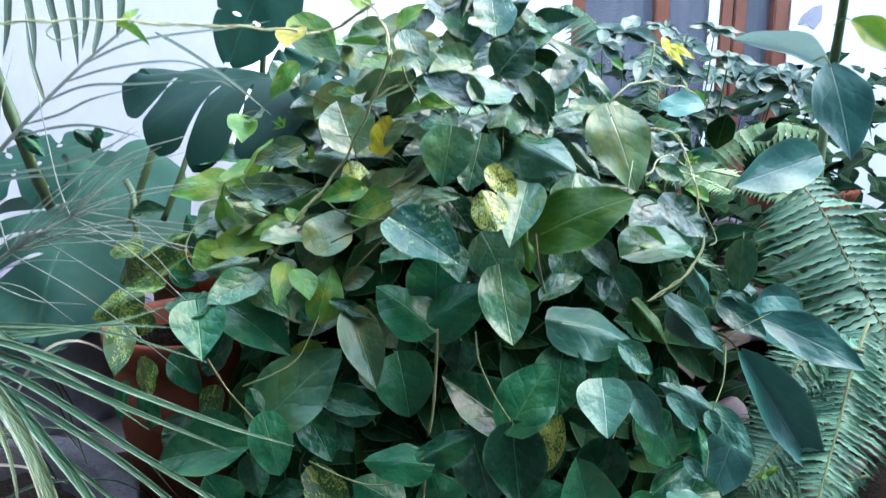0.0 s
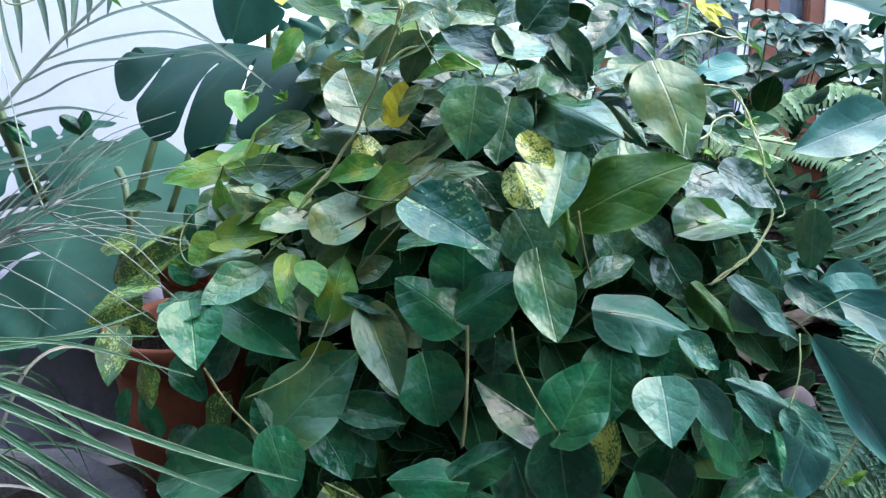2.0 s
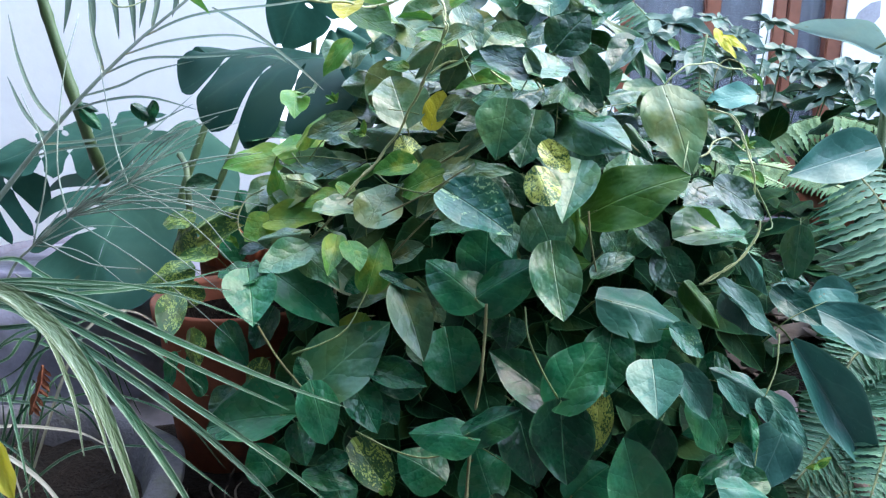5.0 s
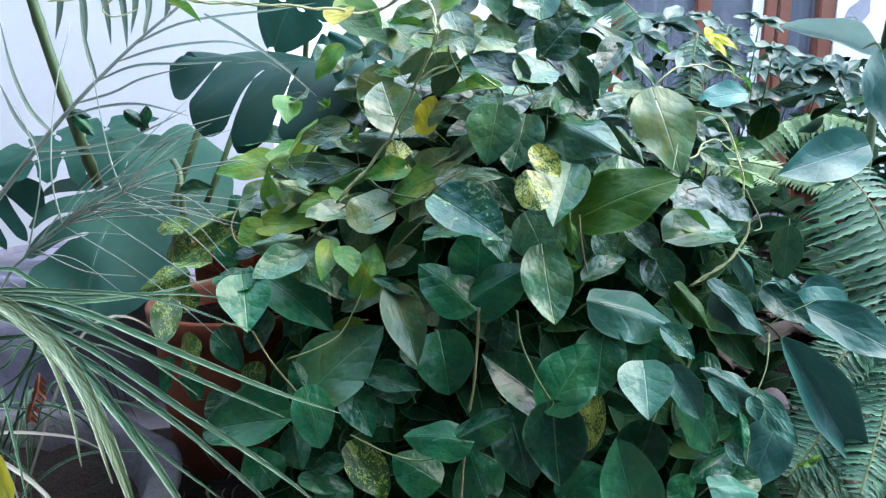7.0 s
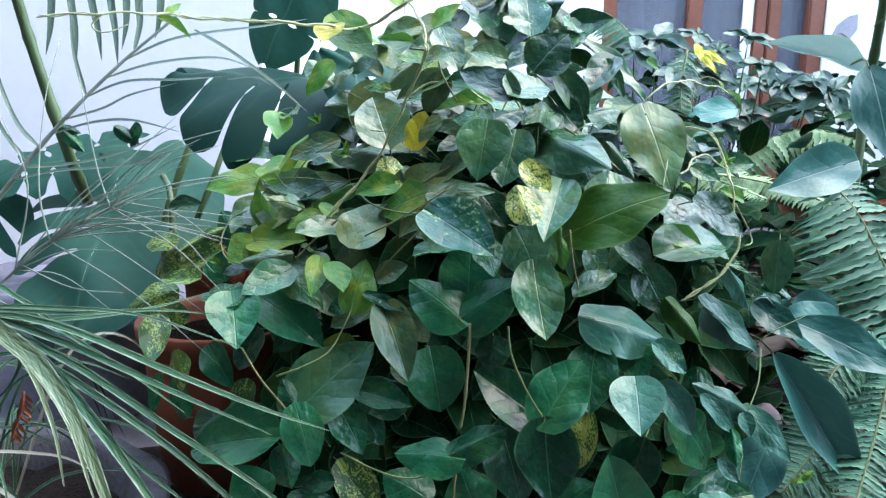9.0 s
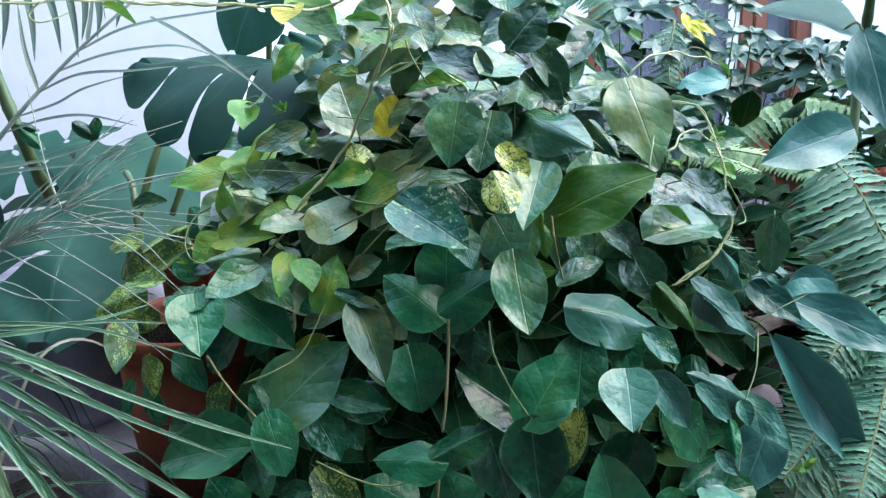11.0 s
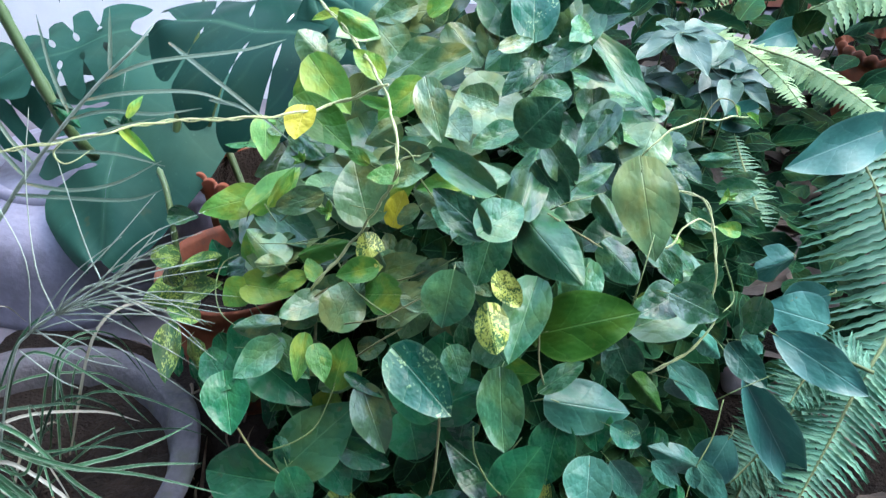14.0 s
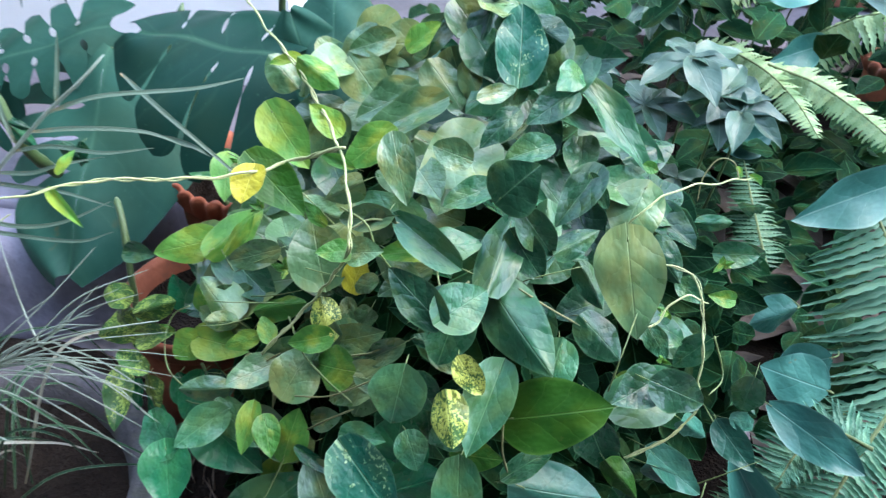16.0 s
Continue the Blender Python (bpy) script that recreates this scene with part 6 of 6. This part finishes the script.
frond(fern_front, [(0.643, 1.100, 0.090), (0.567, 1.060, 0.090), (0.496, 1.020, 0.083), (0.432, 0.980, 0.071)], 30, 0.052, 0.0095, FERN_GREEN, 0.15, (-0.1, -0.7, 0.7), 0.3, 13)
frond(fern_front, [(0.621, 1.020, 0.060), (0.553, 0.990, 0.065), (0.488, 0.960, 0.062), (0.433, 0.930, 0.054)], 30, 0.055, 0.0095, FERN_GREEN, 0.15, (-0.1, -0.6, 0.8), 0.3, 14)
fern_back = thing("small_fern", "dark feathery fern beside the doorway", "fern", (0.3, 2.2, 0.1))
frond(fern_back, [(0.484, 2.289, 0.697), (0.412, 2.307, 0.776), (0.363, 2.313, 0.807), (0.323, 2.311, 0.799)], 16, 0.10, 0.016, FERN_DARK, 0.5, (0, -0.5, 1), 0.2, 11)
frond(fern_back, [(0.530, 2.005, 0.691), (0.512, 1.967, 0.623), (0.504, 1.930, 0.557), (0.514, 1.908, 0.504)], 14, 0.05, 0.014, FERN_DARK, 0.2, (0, -0.9, 0.4), 0.3, 12)

# ---- broad-leaved plant ----
broad = thing("broad_leaved_plant", "tall plant with large pointed blue-green leaves on a stout stem", "plant", (0.62, 1.1, 0.1))
tube("stem", [(0.66, 1.38, 0.10), (0.665, 1.37, 0.30), (0.665, 1.36, 0.42), (0.681, 1.390, 0.574), (0.671, 1.359, 0.659), (0.659, 1.325, 0.738), (0.641, 1.289, 0.802)], 0.0085, 0.007, CANE, broad, knots=0.15, sides=8)


def broad_leaf(kind, a, b, w, v):
    turn = Vector((-0.2, -0.5, -0.25)) if v == 4 else Vector((0, -0.3, -0.2)) if v == 1 else Vector((0, 0, 0.12))
    mat = {"g": BACKLIT_LEAF, "u": PALE_UNDERSIDE}.get(kind, BROAD_LEAF)
    put_leaf(broad, blade("ovate" if w > 0.079 else "lance", mat, v), a, b, w, facing(a, b, -0.15) + turn)


broad_leaf("b", (0.434, 0.993, 0.307), (0.556, 0.935, 0.262), 0.058, 0)
broad_leaf("b", (0.385, 0.925, 0.284), (0.489, 0.875, 0.128), 0.060, 2)
broad_leaf("b", (0.60, 1.262, 0.487), (0.452, 1.196, 0.455), 0.080, 4)
broad_leaf("u", (0.681, 1.403, 0.630), (0.524, 1.416, 0.693), 0.055, 5)
broad_leaf("b", (0.553, 1.125, 0.635), (0.570, 1.058, 0.516), 0.078, 0)
broad_leaf("g", (0.516, 1.004, 0.687), (0.562, 0.974, 0.645), 0.042, 2)
broad_leaf("b", (0.386, 0.917, 0.180), (0.341, 0.860, 0.121), 0.060, 3)
broad_leaf("b", (0.535, 1.10, 0.30), (0.455, 1.09, 0.272), 0.07, 4)
broad_leaf("b", (0.533, 1.066, 0.271), (0.446, 1.067, 0.296), 0.075, 3)
broad_leaf("b", (0.524, 1.229, 0.274), (0.457, 1.170, 0.280), 0.06, 1)
broad_leaf("b", (0.613, 1.854, 0.555), (0.496, 1.821, 0.542), 0.07, 0)
broad_leaf("b", (0.685, 1.949, 0.408), (0.546, 1.852, 0.399), 0.07, 4)
broad_leaf("b", (0.547, 1.675, 0.328), (0.443, 1.593, 0.330), 0.06, 4)

# ---- shrub with whorled leaves ----
shrub = thing("whorled_shrub", "shrub with whorls of slender blue-green leaves", "shrub", (0.45, 1.6, 0.12))


def whorl(at, size, count, seed):
    """A whorl of slender leaves round the end of a thin stem; the far, taller ones lean to the light."""
    rng = random.Random(seed)
    at = Vector(at)
    foot = Vector((at.x * 0.9 + 0.04, at.y + 0.12, 0.12))
    tube("stem", [foot, (foot + at) / 2 + Vector((0.02, 0.03, 0.03)), at], 0.0028, 0.0018, CANE, shrub)
    far = at.y > 1.62
    axis = Vector((rng.uniform(-0.25, 0.25), rng.uniform(-0.75, -0.35) if far else -0.2, 1.0)).normalized()
    a = axis.cross(Vector((1, 0, 0))).normalized()
    b = axis.cross(a)
    turn = rng.uniform(0, 6)
    for k in range(count + (2 if far else 0)):
        w = turn + 6.2832 * k / (count + (2 if far else 0)) + rng.uniform(-0.25, 0.25)
        d = (a * math.cos(w) + b * math.sin(w) + axis * rng.uniform(-0.35, 0.10)).normalized()
        s = size * rng.uniform(0.7, 1.1) * (0.80 if far else 1.0)
        n = axis - d * axis.dot(d)
        put_leaf(shrub, blade("lance", SHRUB_LEAF, rng.choice((0, 2, 4, 5))), at, at + d * s, s * 0.45, n)


whorl((0.283, 1.517, 0.442), 0.10, 7, 1)
whorl((0.178, 1.602, 0.468), 0.085, 6, 2)
whorl((0.306, 1.890, 0.483), 0.11, 7, 3)
whorl((0.361, 1.519, 0.303), 0.10, 3, 4)
whorl((0.614, 2.228, 0.744), 0.1, 5, 20)
whorl((0.638, 2.114, 0.696), 0.11, 6, 21)
whorl((0.583, 2.048, 0.645), 0.12, 7, 22)
whorl((0.735, 2.180, 0.735), 0.1, 5, 23)
whorl((0.755, 2.112, 0.661), 0.11, 6, 24)
whorl((0.895, 2.314, 0.611), 0.12, 7, 25)
whorl((0.888, 2.110, 0.619), 0.1, 5, 26)
whorl((0.783, 2.308, 0.611), 0.11, 6, 27)
whorl((0.932, 2.105, 0.591), 0.12, 7, 28)
whorl((0.924, 2.248, 0.543), 0.1, 5, 29)
whorl((0.503, 1.992, 0.643), 0.11, 6, 30)
whorl((0.582, 2.120, 0.515), 0.12, 7, 31)
whorl((0.673, 2.174, 0.505), 0.1, 5, 32)
whorl((0.767, 2.235, 0.526), 0.11, 6, 33)
whorl((1.025, 2.202, 0.545), 0.12, 7, 34)
whorl((0.390, 1.485, 0.486), 0.1, 5, 35)
whorl((0.424, 1.453, 0.474), 0.11, 6, 36)
whorl((0.476, 2.112, 0.723), 0.12, 7, 37)
whorl((0.398, 1.997, 0.690), 0.1, 5, 38)
whorl((0.342, 1.543, 0.524), 0.11, 6, 39)


for a, b in (((0.565, 2.062, 0.710), (0.574, 2.023, 0.672)), ((0.572, 2.058, 0.690), (0.614, 2.019, 0.644)), ((0.582, 2.059, 0.693), (0.645, 2.035, 0.663))):
    put_leaf(shrub, blade("lance", LEAF["y"], 3), a, b, 0.022, facing(a, b))


# ---- plants at the back ----
back_bush = []
rng = random.Random(31)
for k in range(760):
    x, y = rng.uniform(-0.25, 1.5), rng.uniform(1.7, 2.9)
    z = rng.uniform(0.12, 0.55) * (1 if x > 0.25 else 0.6) + (0.10 if x > 0.4 and y > 2.3 else 0.0)
    base = Vector((x, y, z))
    d = Vector((rng.uniform(-1, 1), rng.uniform(-1, 0.4), rng.uniform(-0.5, 0.5))).normalized()
    s = rng.uniform(0.06, 0.12)
    n = Vector((0, -0.4, 1)) - d * Vector((0, -0.4, 1)).dot(d)
    back_bush.append((base, base + d * s, s * 0.5, n, rng.randrange(7)))
# undergrowth takes the same shade-darkened leaf colour
scatter_mesh("low_undergrowth", back_bush, SHADE_LEAF, "low dark green undergrowth between the plants", "undergrowth", shape="lance")

rng = random.Random(57)
low = []
for k in range(330):
    x, y = rng.uniform(0.28, 1.0), rng.uniform(1.10, 1.95)
    base = Vector((x, y, rng.uniform(0.12, 0.32)))
    d = Vector((rng.uniform(-1, 1), rng.uniform(-1, 0.5), rng.uniform(-0.4, 0.4))).normalized()
    s = rng.uniform(0.05, 0.11)
    n = Vector((0, -0.4, 1)) - d * Vector((0, -0.4, 1)).dot(d)
    low.append((base, base + d * s, s * 0.55, n, rng.randrange(7)))
scatter_mesh("low_undergrowth", low, SHADE_LEAF, "low dark green seedlings under the ferns", "undergrowth", shape="lance")

# ---- stones on the bed ----
def stone(at, size, seed):
    bm = bmesh.new()
    bmesh.ops.create_icosphere(bm, subdivisions=3, radius=1)
    for v in bm.verts:
        v.co *= 1 + 0.22 * noise.noise(v.co * 1.3 + Vector((seed, 0, 0)))
        v.co = Vector((v.co.x * size[0], v.co.y * size[1], v.co.z * size[2]))
    me = bpy.data.meshes.new("stone")
    bm.to_mesh(me)
    bm.free()
    me.materials.append(STONE)
    me.polygons.foreach_set("use_smooth", [True] * len(me.polygons))
    ob = new("stone", me)
    ob.location = at
    tagged(ob, "flat pinkish stone lying on the soil bed", "stone", "stones on the bed")


stone((0.746, 2.785, bed_height(0.746, 2.785) + 0.018), (0.10, 0.07, 0.03), 1)
stone((0.449, 1.107, bed_height(0.449, 1.107) + 0.018), (0.03, 0.02, 0.03), 3)
